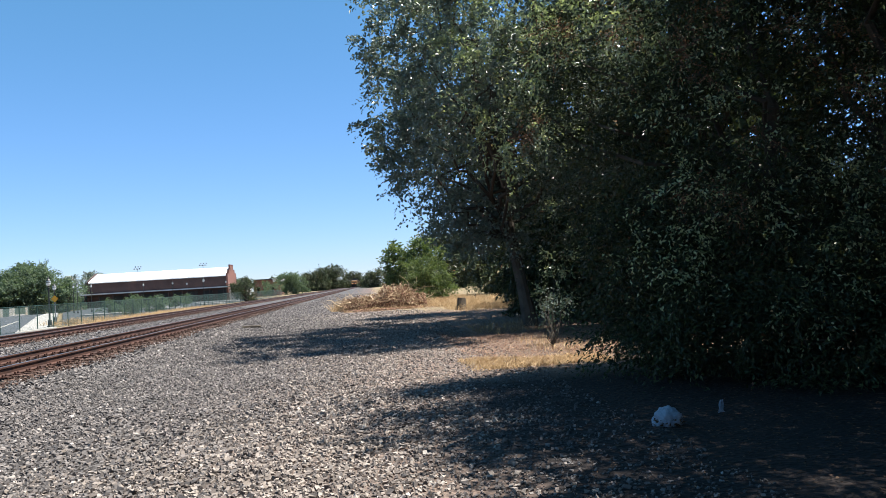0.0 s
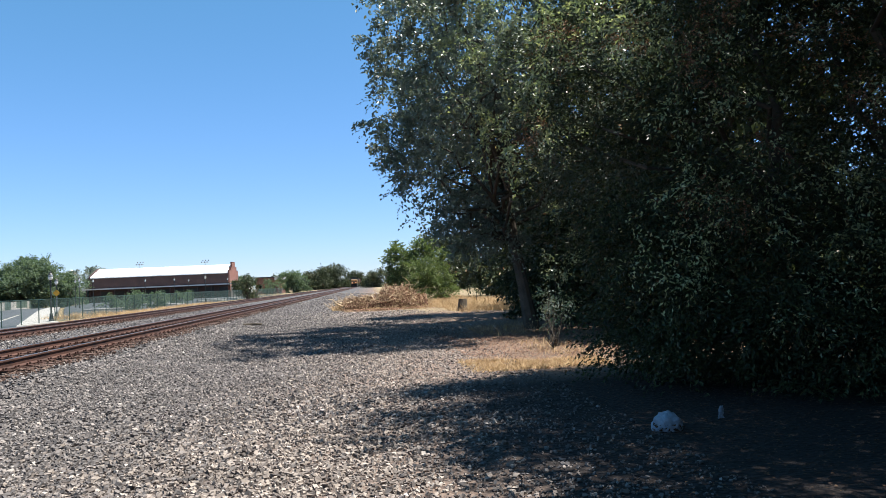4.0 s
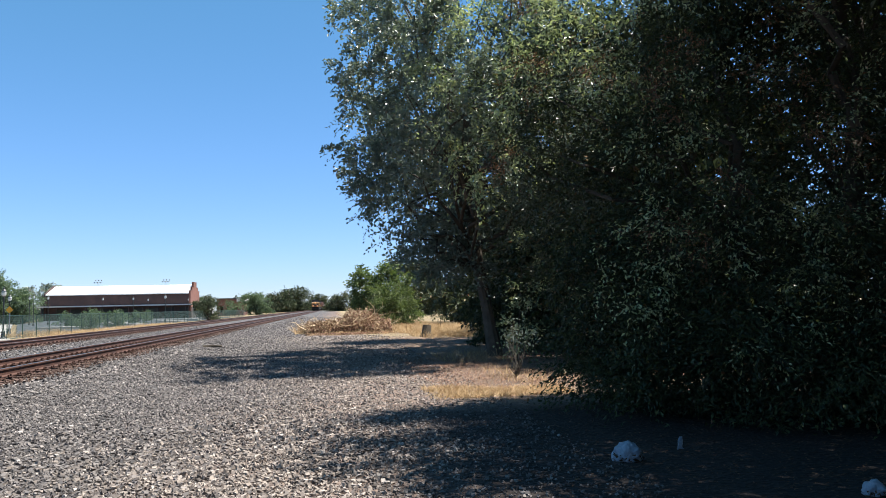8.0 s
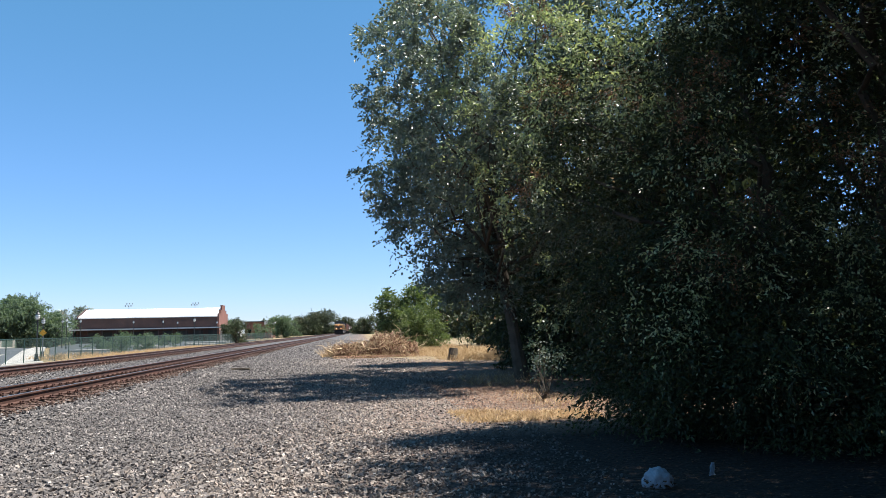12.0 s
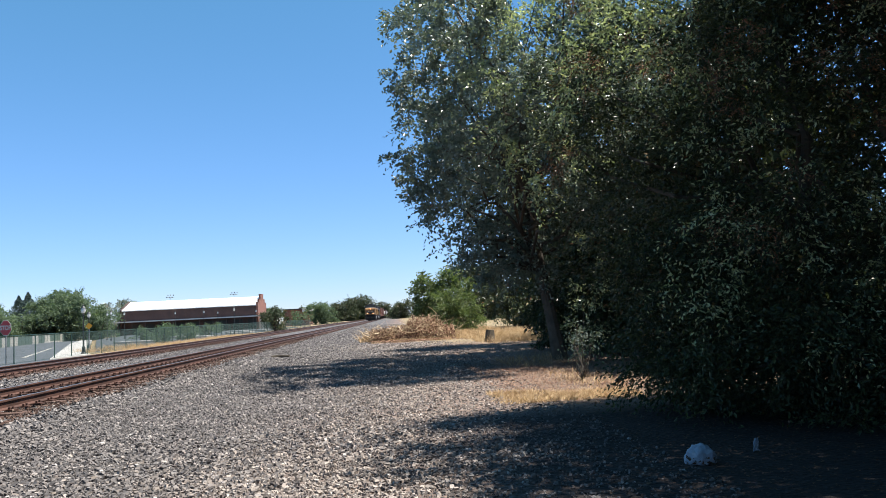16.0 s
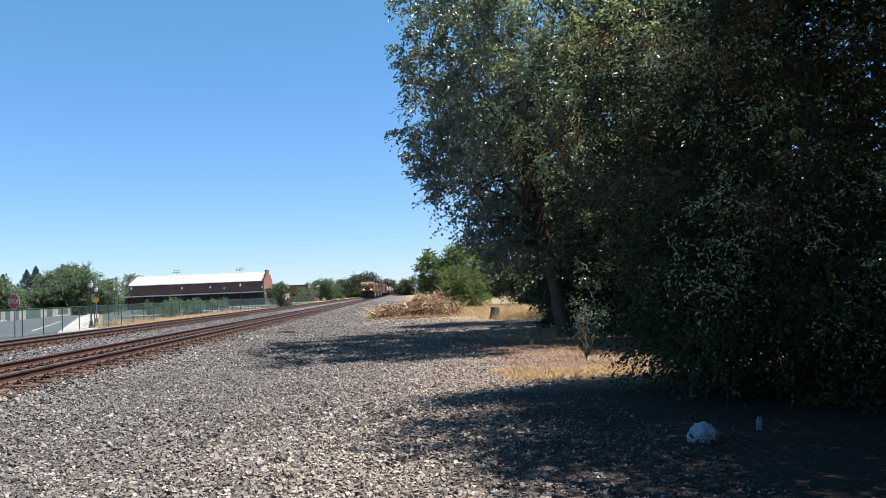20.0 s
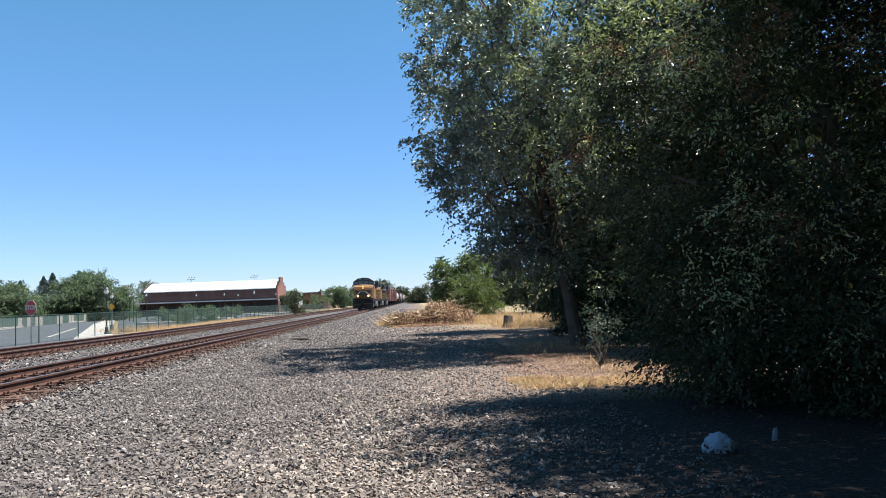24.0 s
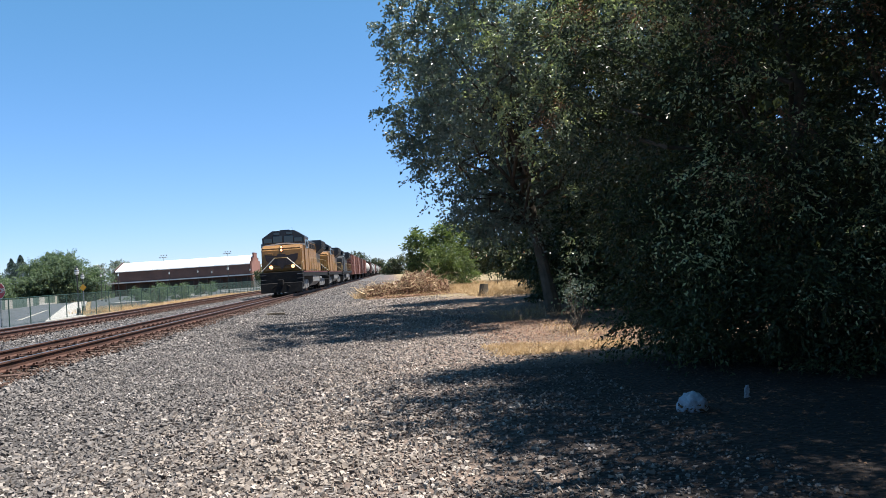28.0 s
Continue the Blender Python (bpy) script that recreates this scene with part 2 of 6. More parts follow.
M = dict(
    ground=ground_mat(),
    stone=island_mat("gravel_stones", [(0.0, (0.038, 0.035, 0.036)), (0.3, (0.091, 0.083, 0.082)), (0.75, (0.167, 0.149, 0.142)), (0.96, (0.240, 0.212, 0.198)), (1.0, (0.368, 0.334, 0.312))]),
    stone_tan=island_mat("dusty_stones", [(0.0, (0.059, 0.050, 0.047)), (0.3, (0.149, 0.125, 0.113)), (0.75, (0.267, 0.227, 0.198)), (0.96, (0.354, 0.304, 0.269)), (1.0, (0.496, 0.437, 0.389))]),
    stone_rust=island_mat("rust_stained_stones", [(0.0, (0.028, 0.016, 0.012)), (0.4, (0.071, 0.038, 0.027)), (0.8, (0.118, 0.071, 0.053)), (1.0, (0.174, 0.130, 0.105))]),
    wire_green=surf("green_coated_wire", (0.034, 0.065, 0.055), 0.6, vary=0.2),
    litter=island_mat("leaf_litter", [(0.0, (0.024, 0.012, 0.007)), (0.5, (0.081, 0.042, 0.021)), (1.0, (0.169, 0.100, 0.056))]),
    leaf=island_mat("elm_leaves", [(0.0, (0.096, 0.125, 0.108)), (0.5, (0.159, 0.194, 0.165)), (0.9, (0.219, 0.258, 0.220)), (0.97, (0.275, 0.307, 0.248)), (1.0, (0.344, 0.213, 0.171))], 0.36, transl=0.24, spec=0.6, relief=0),
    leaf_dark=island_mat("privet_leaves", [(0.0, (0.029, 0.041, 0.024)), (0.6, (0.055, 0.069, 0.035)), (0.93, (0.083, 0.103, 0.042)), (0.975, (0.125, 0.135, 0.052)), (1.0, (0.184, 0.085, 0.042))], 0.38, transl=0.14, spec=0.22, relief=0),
    # leaf colour raised far above leaf_dark, so sunlight is in the colour
    leaf_sunlit=island_mat("sunlit_leaf_tone", [(0.0, (0.174, 0.216, 0.114)), (0.5, (0.331, 0.379, 0.204)), (0.9, (0.472, 0.514, 0.286)), (0.97, (0.568, 0.578, 0.335)), (1.0, (0.537, 0.321, 0.167))], 0.30, transl=0.28, spec=0.8, relief=0),
    seed_brown=island_mat("brown_seed_clusters", [(0.0, (0.131, 0.055, 0.028)), (1.0, (0.307, 0.158, 0.084))], 0.6, transl=0.1, relief=0),
    leaf_bright=island_mat("young_leaves", [(0.0, (0.066, 0.095, 0.038)), (0.6, (0.110, 0.152, 0.056)), (1.0, (0.185, 0.212, 0.079))], 0.45, transl=0.38, relief=0),
    leaf_far=island_mat("far_leaves", [(0.0, (0.065, 0.100, 0.072)), (0.6, (0.111, 0.159, 0.102)), (1.0, (0.185, 0.237, 0.142))], 0.7, transl=0.42, relief=0),
    conifer=island_mat("conifer_needles", [(0.0, (0.029, 0.055, 0.053)), (1.0, (0.070, 0.113, 0.091))], 0.6, transl=0.05, relief=0),
    bark=surf("bark", (0.074, 0.059, 0.043), 0.9, vary=0.4, scale=4, fine=30, relief=0.9),
    twig=island_mat("dead_twigs", [(0.0, (0.184, 0.119, 0.068)), (0.6, (0.432, 0.306, 0.177)), (1.0, (0.679, 0.532, 0.340))]),
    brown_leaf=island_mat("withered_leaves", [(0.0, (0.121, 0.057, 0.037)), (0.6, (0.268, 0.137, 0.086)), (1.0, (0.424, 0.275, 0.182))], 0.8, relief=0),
    straw=island_mat("dry_grass", [(0.0, (0.295, 0.175, 0.079)), (0.5, (0.465, 0.307, 0.150)), (1.0, (0.605, 0.455, 0.253))], 0.75, transl=0.0, relief=0),
    rust=surf("rusty_steel", (0.069, 0.031, 0.021), 0.75, 0.2, 0.45, 2.0, 60, 0.3),
    railhead=surf("worn_rail_head", (0.298, 0.269, 0.252), 0.35, 0.9, 0.3, 0.5, 80, 0.05),
    tie=surf("weathered_timber", (0.065, 0.035, 0.025), 0.9, 0, 0.4, 1.3, 25, 0.6),
    loco_yellow=surf("yellow_enamel", (0.228, 0.109, 0.027), 0.45, 0, 0.14, 0.8, 30, 0.04, (0.123, 0.062, 0.020)),
    loco_grey=surf("dark_grey_enamel", (0.019, 0.022, 0.028), 0.5, 0, 0.2, 0.8, 30, 0.04),
    loco_black=surf("black_underframe", (0.011, 0.011, 0.012), 0.75, 0, 0.3, 1.5, 30, 0.1, (0.022, 0.018, 0.015), spec=0.15),
    loco_silver=surf("silver_truck_paint", (0.167, 0.164, 0.161), 0.55, 0.2, 0.25, 1.5, 30, 0.1, (0.099, 0.074, 0.056)),
    loco_dark=surf("soot_black_paint", (0.019, 0.020, 0.024), 0.5, 0, 0.3, 1.0, 30, 0.05),
    stripe_red=surf("red_stripe", (0.124, 0.009, 0.008), 0.45, vary=0.1),
    rail_white=surf("white_handrail_paint", (0.538, 0.504, 0.434), 0.4, vary=0.1),
    emblem=surf("emblem_and_shade_paint", (0.034, 0.019, 0.016), 0.5, vary=0.3),
    step_yellow=surf("dull_yellow_rail_paint", (0.260, 0.167, 0.056), 0.5, vary=0.15),
    glass=surf("tinted_cab_glass", (0.007, 0.009, 0.011), 0.08, 0, 0.1, 1, 10, 0, spec=0.8),
    box_red=surf("oxide_red_paint", (0.167, 0.053, 0.037), 0.65, 0, 0.25, 0.6, 25, 0.05, (0.260, 0.180, 0.143)),
    box_brown=surf("brown_boxcar_paint", (0.105, 0.040, 0.028), 0.65, 0, 0.25, 0.6, 25, 0.05, (0.062, 0.031, 0.025)),
    tank_white=surf("white_tank_paint", (0.384, 0.372, 0.341), 0.5, 0, 0.12, 0.5, 25, 0.03, (0.248, 0.186, 0.130)),
    tank_black=surf("black_tank_paint", (0.019, 0.019, 0.020), 0.5, 0, 0.2, 0.5, 25, 0.03),
    hopper=surf("grey_hopper_paint", (0.248, 0.248, 0.236), 0.6, 0, 0.15, 0.5, 25, 0.05, (0.155, 0.118, 0.087)),
    brick=surf("old_red_brick", (0.180, 0.077, 0.057), 0.85, 0, 0.2, 0.7, 6.0, 0.2),
    # the depot's brick again, darkened for the walls turned from the sun
    brick_shaded=surf("shaded_red_brick", (0.065, 0.036, 0.032), 0.85, 0, 0.25, 0.4, 6.0, 0.2, (0.046, 0.031, 0.030)),
    white_roof=surf("white_metal_roof", (0.84, 0.84, 0.82), 0.5, 0, 0.05, 0.4, 8, 0.02),
    white_trim=surf("white_trim_paint", (0.465, 0.459, 0.440), 0.5, vary=0.08),
    asphalt=surf("asphalt", (0.053, 0.059, 0.066), 0.9, 0, 0.25, 0.4, 40, 0.2),
    concrete=surf("pale_concrete", (0.310, 0.298, 0.273), 0.85, 0, 0.12, 0.7, 30, 0.1),
    road_paint=surf("road_paint", (0.248, 0.236, 0.205), 0.8, vary=0.2),
    fence_green=surf("green_fence_coating", (0.015, 0.046, 0.034), 0.5, vary=0.2),
    slat=surf("green_privacy_slats", (0.081, 0.118, 0.096), 0.6, 0, 0.25, 0.5, 30, 0.1),
    pale_panel=surf("bleached_fence_panel", (0.322, 0.310, 0.273), 0.7, vary=0.2),
    sign_red=surf("red_sign_sheet", (0.45, 0.02, 0.025), 0.4, vary=0.08),
    sign_yellow=surf("yellow_sign_sheet", (0.484, 0.248, 0.012), 0.4, vary=0.08),
    lamp_black=surf("black_iron_paint", (0.009, 0.011, 0.010), 0.45, vary=0.2),
    globe=surf("milky_glass_globe", (0.80, 0.80, 0.76), 0.25, vary=0.04),
    plastic=surf("white_plastic_bag", (0.29, 0.33, 0.40), 0.62, 0, 0.12, 9, 60, 0.4, spec=0.25),
    wood_cut=surf("cut_wood", (0.155, 0.105, 0.062), 0.9, 0, 0.3, 6, 40, 0.5),
    headlight=glow("headlight_lens", (1.0, 0.36, 0.12), 2.0),
    steel=surf("galvanised_steel", (0.260, 0.267, 0.267), 0.5, 0.6, 0.15, 3, 40, 0.05),
)


# ---------------------------------------------------------------- building helpers
def mesh_of(name, bm, material):
    me = bpy.data.meshes.new(name)
    bm.to_mesh(me)
    bm.free()
    me.materials.append(M[material])
    return me


def part(name, bm, material, parent=None, label="", smooth=False):
    me = mesh_of(name, bm, material)
    if smooth:
        me.shade_smooth()
    ob = new(name, me)
    ob.parent = parent
    if label:
        ob["label"] = label
    return ob


def thing(name, m, label, category, group="", kind=""):
    """An empty at a thing's base that holds its parts."""
    ob = new(name)
    ob.empty_display_size = 0.2
    ob.matrix_world = m
    return tagged(ob, label, category, group, kind)


def block(bm, x0, x1, y0, y1, z0, z1, bev=0.0):
    n0 = len(bm.verts)
    r = bmesh.ops.create_cube(bm, size=1)
    bmesh.ops.scale(bm, vec=(x1 - x0, y1 - y0, z1 - z0), verts=r["verts"])
    bmesh.ops.translate(bm, vec=((x0 + x1) / 2, (y0 + y1) / 2, (z0 + z1) / 2), verts=r["verts"])
    if bev:
        eds = {e for v in r["verts"] for e in v.link_edges}
        bmesh.ops.bevel(bm, geom=list(eds), offset=bev, segments=2, affect="EDGES", profile=0.7)
    return bm


def blk(*a, **k):
    return block(bmesh.new(), *a, **k)


def prism(bm, outline, axis, a, b):
    """A closed outline drawn in the plane across axis ('x': (y, z), 'y': (x, z), 'z': (x, y)), drawn out from a to b."""
    def at(p, s):
        return {"x": (s, p[0], p[1]), "y": (p[0], s, p[1]), "z": (p[0], p[1], s)}[axis]
    lo = [bm.verts.new(at(p, a)) for p in outline]
    hi = [bm.verts.new(at(p, b)) for p in outline]
    n = len(outline)
    fs = [bm.faces.new(lo), bm.faces.new(hi)]
    for i in range(n):
        fs.append(bm.faces.new((lo[i], lo[(i + 1) % n], hi[(i + 1) % n], hi[i])))
    bmesh.ops.recalc_face_normals(bm, faces=fs)
    return bm


def rod(bm, a, b, r0, r1=None, seg=8):
    """A round bar from a to b."""
    a, b = Vector(a), Vector(b)
    r1 = r0 if r1 is None else r1
    q = (b - a).to_track_quat("Z", "Y").to_matrix().to_4x4()
    bmesh.ops.create_cone(bm, cap_ends=True, segments=seg, radius1=r0, radius2=r1, depth=(b - a).length,
                          matrix=Matrix.Translation((a + b) / 2) @ q)
    return bm


def lathe(bm, prof, seg=16, c=(0, 0, 0), axis="z"):
    """Turns (radius, height) pairs round an axis."""
    rings = []
    for r, h in prof:
        ring = []
        for k in range(seg):
            t = 2 * math.pi * k / seg
            u, v = r * math.cos(t), r * math.sin(t)
            p = {"z": (u, v, h), "y": (u, h, v), "x": (h, u, v)}[axis]
            ring.append(bm.verts.new((p[0] + c[0], p[1] + c[1], p[2] + c[2])))
        rings.append(ring)
    fs = []
    for r0, r1 in zip(rings, rings[1:]):
        for k in range(seg):
            fs.append(bm.faces.new((r0[k], r0[(k + 1) % seg], r1[(k + 1) % seg], r1[k])))
    fs += [bm.faces.new(rings[0]), bm.faces.new(rings[-1])]
    bmesh.ops.recalc_face_normals(bm, faces=fs)
    return bm


def soup(name, verts, faces, material, parent=None, label="", smooth=False):
    """One mesh from arrays (n, 3) and (m, 3 or 4)."""
    me = bpy.data.meshes.new(name)
    k = faces.shape[1]
    me.vertices.add(len(verts))
    me.vertices.foreach_set("co", np.ascontiguousarray(verts, dtype=np.float32).ravel())
    me.loops.add(faces.size)
    me.loops.foreach_set("vertex_index", np.ascontiguousarray(faces, dtype=np.int32).ravel())
    me.polygons.add(len(faces))
    me.polygons.foreach_set("loop_start", np.arange(0, faces.size, k, dtype=np.int32))
    me.update(calc_edges=True)
    me.materials.append(M[material])
    if smooth:
        me.shade_smooth()
    else:
        me.shade_flat()
    ob = new(name, me)
    ob.parent = parent
    if label:
        ob["label"] = label
    return ob


def ground_z(x):
    """Height of the ground across the line: flat path, ballast shoulder, two tracks, lower street side."""
    return np.interp(x, [-60, -40, -25, -18.0, -16.2, -15.0, -5.6, -3.9, -3.0, 40], [-0.5, -0.5, -0.2, -0.2, 0.0, 0.19, 0.19, 0.04, 0.0, 0.0])


def ground_h(x, y):
    """The same with the low swells of the trodden gravel."""
    fade = np.clip(1 - np.abs(y - 15) / 60, 0, 1) * np.clip(1 - np.abs(x) / 30, 0, 1)
    return ground_z(x) + fade * 0.03 * np.sin(x * 1.3 + 0.6 * np.sin(y * 0.7)) * np.sin(y * 0.9 + x * 0.4)


# ---------------------------------------------------------------- ground
def build_ground():
    xs = np.unique(np.concatenate([np.linspace(-3000, -80, 14), np.linspace(-80, -18, 20), np.linspace(-18, 14, 130), np.linspace(14, 80, 16), np.linspace(80, 3000, 12)]))
    ys = np.unique(np.concatenate([np.linspace(-1500, -6, 10), np.linspace(-6, 40, 150), np.linspace(40, 120, 40), np.linspace(120, 400, 16), np.linspace(400, 4500, 12)]))
    X, Y = np.meshgrid(xs, ys)
    Z = ground_h(X, Y)
    v = np.stack([X, Y, Z], -1).reshape(-1, 3)
    nx, ny = len(xs), len(ys)
    i = (np.arange(ny - 1)[:, None] * nx + np.arange(nx - 1)).ravel()
    f = np.stack([i, i + 1, i + nx + 1, i + nx], 1)
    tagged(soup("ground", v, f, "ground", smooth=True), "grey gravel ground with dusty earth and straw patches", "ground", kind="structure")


OCTA = (np.array([[1, 0, 0], [-1, 0, 0], [0, 1, 0], [0, -1, 0], [0, 0, 1], [0, 0, -1]], float),
        np.array([[0, 2, 4], [2, 1, 4], [1, 3, 4], [3, 0, 4], [2, 0, 5], [1, 2, 5], [3, 1, 5], [0, 3, 5]]))
CHUNK = (np.array([[sx, sy, sz] for sz in (-1, 1) for sy in (-1, 1) for sx in (-1, 1)], float) * 0.72,
         np.array([[0, 2, 3], [0, 3, 1], [4, 5, 7], [4, 7, 6], [0, 1, 5], [0, 5, 4], [2, 6, 7], [2, 7, 3], [0, 4, 6], [0, 6, 2], [1, 3, 7], [1, 7, 5]]))


def stones(name, pos, size, material, rng, flat=0.7, solid=OCTA):
    """Angular stones, each a knocked-about block of its own size and turn."""
    n = len(pos)
    base, q = solid
    m = len(base)
    v = base[None] * (0.55 + 0.65 * rng.random((n, m, 1))) + 0.55 * (rng.random((n, m, 3)) - 0.5)
    v *= (size[:, None] * (0.65 + 0.7 * rng.random((n, 3))))[:, None, :]
    v[:, :, 2] *= flat
    a = rng.random(n) * 6.283
    tx = (rng.random(n) - 0.5) * 2.2
    c, s = np.cos(a)[:, None], np.sin(a)[:, None]
    y = v[:, :, 1] * np.cos(tx)[:, None] - v[:, :, 2] * np.sin(tx)[:, None]
    z = v[:, :, 1] * np.sin(tx)[:, None] + v[:, :, 2] * np.cos(tx)[:, None]
    x = v[:, :, 0]
    v = np.stack([x * c - y * s, x * s + y * c, z], -1) + pos[:, None, :]
    f = (np.arange(n)[:, None, None] * m + q[None]).reshape(-1, 3)
    return soup(name, v.reshape(-1, 3), f, material)


def scatter(rng, n, x0, x1, y0, y1, near=True):
    """Places on the ground; with near, closer together towards the path's start."""
    x = rng.uniform(x0, x1, n)
    u = rng.random(n)
    y = y0 * (y1 / y0) ** u if near else rng.uniform(y0, y1, n)
    return np.stack([x, y, ground_h(x, y)], 1)


def build_gravel():
    rng = np.random.default_rng(11)
    p = scatter(rng, 215000, -5.75, 2.8, 3.0, 130.0)
    p = p[rng.random(len(p)) < np.clip((3.6 - p[:, 0]) / 4.5, 0.3, 1)]
    # zone under the near tree: fewer, smaller, grey-only stones deepen the painted shade
    shade_zone = (p[:, 1] < 11.8) & (p[:, 0] + 0.3 * np.sin(p[:, 1] * 2.1) > 0.3 + 1.3 * rng.random(len(p)))
    keep = ~shade_zone | (rng.random(len(p)) < 0.7)
    p, shade_zone = p[keep], shade_zone[keep]
    keep = rng.random(len(p)) < np.clip(1.25 - p[:, 1] / 62, 0.28, 1)
    keep &= (p[:, 1] < 42.5) | (p[:, 0] < np.where(p[:, 1] < 52, -1.9, 0.6) + 0.5 * np.sin(p[:, 1]))
    p, shade_zone = p[keep], shade_zone[keep]
    s = 0.0075 + 0.017 * rng.random(len(p)) ** 1.9 + 0.0007 * p[:, 1]
    s[shade_zone] *= 0.72
    p[:, 2] += s * (0.1 + 0.5 * rng.random(len(p)))
    worn = p[:, 0] + 1.2 * np.sin(p[:, 1] * 0.35) + rng.standard_normal(len(p)) * 1.2 > -1.6
    worn &= ~shade_zone
    for near, solid in ((p[:, 1] < 11, CHUNK), (p[:, 1] >= 11, OCTA)):
        k = near & ~worn
        tagged(stones("gravel", p[k], s[k], "stone", rng, 0.75, solid), "loose angular grey ballast gravel on the ground", "gravel", kind="stuff")
        k = near & worn
        tagged(stones("worn_gravel", p[k], s[k], "stone_tan", rng, 0.65, solid), "dusty tan-grey gravel trodden into the earth", "gravel", kind="stuff")
    p = scatter(rng, 6000, 0.5, 9.0, 22.0, 60.0)
    s = 0.015 + 0.03 * rng.random(len(p)) ** 2
    tagged(stones("path_pebbles", p, s, "stone_tan", rng), "scattered pebbles on the earth path by the trees", "gravel", kind="stuff")
    p = scatter(rng, 6500, 1.6, 5.6, 12.4, 23.0)
    s = 0.007 + 0.014 * rng.random(len(p)) ** 2
    tagged(stones("path_pebbles", p, s, "stone_tan", rng), "small pebbles on the bare earth under the elm", "gravel", kind="stuff")
    # rust-stained stones along the rails
    n = 5200
    x = np.concatenate([rng.uniform(-6.95, -6.15, n // 2), rng.uniform(-8.4, -7.25, n // 6), rng.uniform(-12.9, -12.2, n // 3)])
    y = 9.0 * (60 / 9.0) ** rng.random(len(x))
    s = 0.02 + 0.025 * rng.random(len(x))
    p = np.stack([x, y, np.maximum(ground_h(x, y), 0.17) + s * 0.3 + 0.05 * rng.random(len(x))], 1)
    tagged(stones("rusty_ballast", p, s, "stone_rust", rng), "rust-stained crushed stone along the rails", "ballast", kind="stuff")
    # ballast between and beside the rails
    n = 17000
    x = np.concatenate([rng.uniform(-6.5, -5.2, n // 4), rng.uniform(-8.4, -7.2, n // 12), rng.uniform(-12.6, -9.0, n // 2), rng.uniform(-16.2, -14.6, n // 6)])
    y = 9.0 * (70 / 9.0) ** rng.random(len(x))
    s = 0.025 + 0.03 * rng.random(len(x))
    p = np.stack([x, y, ground_h(x, y) + s * 0.2 + 0.02 * rng.random(len(x))], 1)
    tagged(stones("track_ballast", p, s, "stone", rng), "grey crushed stone ballast between the tracks", "ballast", kind="stuff")


# ---------------------------------------------------------------- railway
RAIL_TOP, GAUGE = 0.44, 1.51
TRACKS = (-7.82, -13.74)


def rail_profile(x):
    return [(x - 0.07, 0.26), (x + 0.07, 0.26), (x + 0.07, 0.275), (x + 0.012, 0.30), (x + 0.010, 0.395), (x + 0.036, 0.405),
            (x + 0.036, 0.432), (x + 0.030, 0.438), (x - 0.030, 0.438), (x - 0.036, 0.432), (x - 0.036, 0.405), (x - 0.010, 0.395),
            (x - 0.012, 0.30), (x - 0.07, 0.275)]


def build_track(xc, name, count, label):
    tr = thing(name, Matrix.Identity(4), label, "railway track", kind="structure")
    for s in (-1, 1):
        x = xc + s * GAUGE / 2
        rail = part("rail", prism(bmesh.new(), rail_profile(x), "y", -60, 1500), "rust", tr, "rusty brown steel rail")
        part("rail_head", blk(x - 0.027, x + 0.027, -60, 1500, 0.4375, 0.441), "railhead", rail, "shiny worn rail top")
    rng = random.Random(int(-xc * 10))
    bases = [mesh_of("tie", blk(-1.3, 1.3, -0.115, 0.115, -0.15, 0.03, bev=0.012), "tie") for _ in range(1)]
    plate_bm = blk(-0.19, 0.19, -0.09, 0.09, 0, 0.02)
    for sx in (-0.1, 0.1):
        for sy in (-0.06, 0.06):
            block(plate_bm, sx - 0.016, sx + 0.016, sy - 0.014, sy + 0.014, 0.02, 0.06)
    plate = mesh_of("tie_plate", plate_bm, "rust")
    y0 = 8.0
    for i in range(count):
        ob = new("tie", bases[0])
        ob.parent = tr
        ob.matrix_basis = pose(xc + rng.uniform(-0.09, 0.09), y0 + i * 0.5 + rng.uniform(-0.04, 0.04), 0.205 + rng.uniform(-0.035, 0.012), rng.uniform(-2, 2), rng.uniform(-0.5, 0.5), rng.uniform(-2.5, 2.5))
        if i < 110:
            for s in (-1, 1):
                pl = new("tie_plate", plate)
                pl.parent = tr
                pl.matrix_basis = pose(xc + s * GAUGE / 2, y0 + i * 0.5, 0.245)
    far = bmesh.new()
    for i in range(count, count + 500):
        block(far, xc - 1.3, xc + 1.3, y0 + i * 0.5 - 0.11, y0 + i * 0.5 + 0.11, 0.08, 0.24)
    tagged(part("far_ties", far, "tie", tr), kind="stuff")


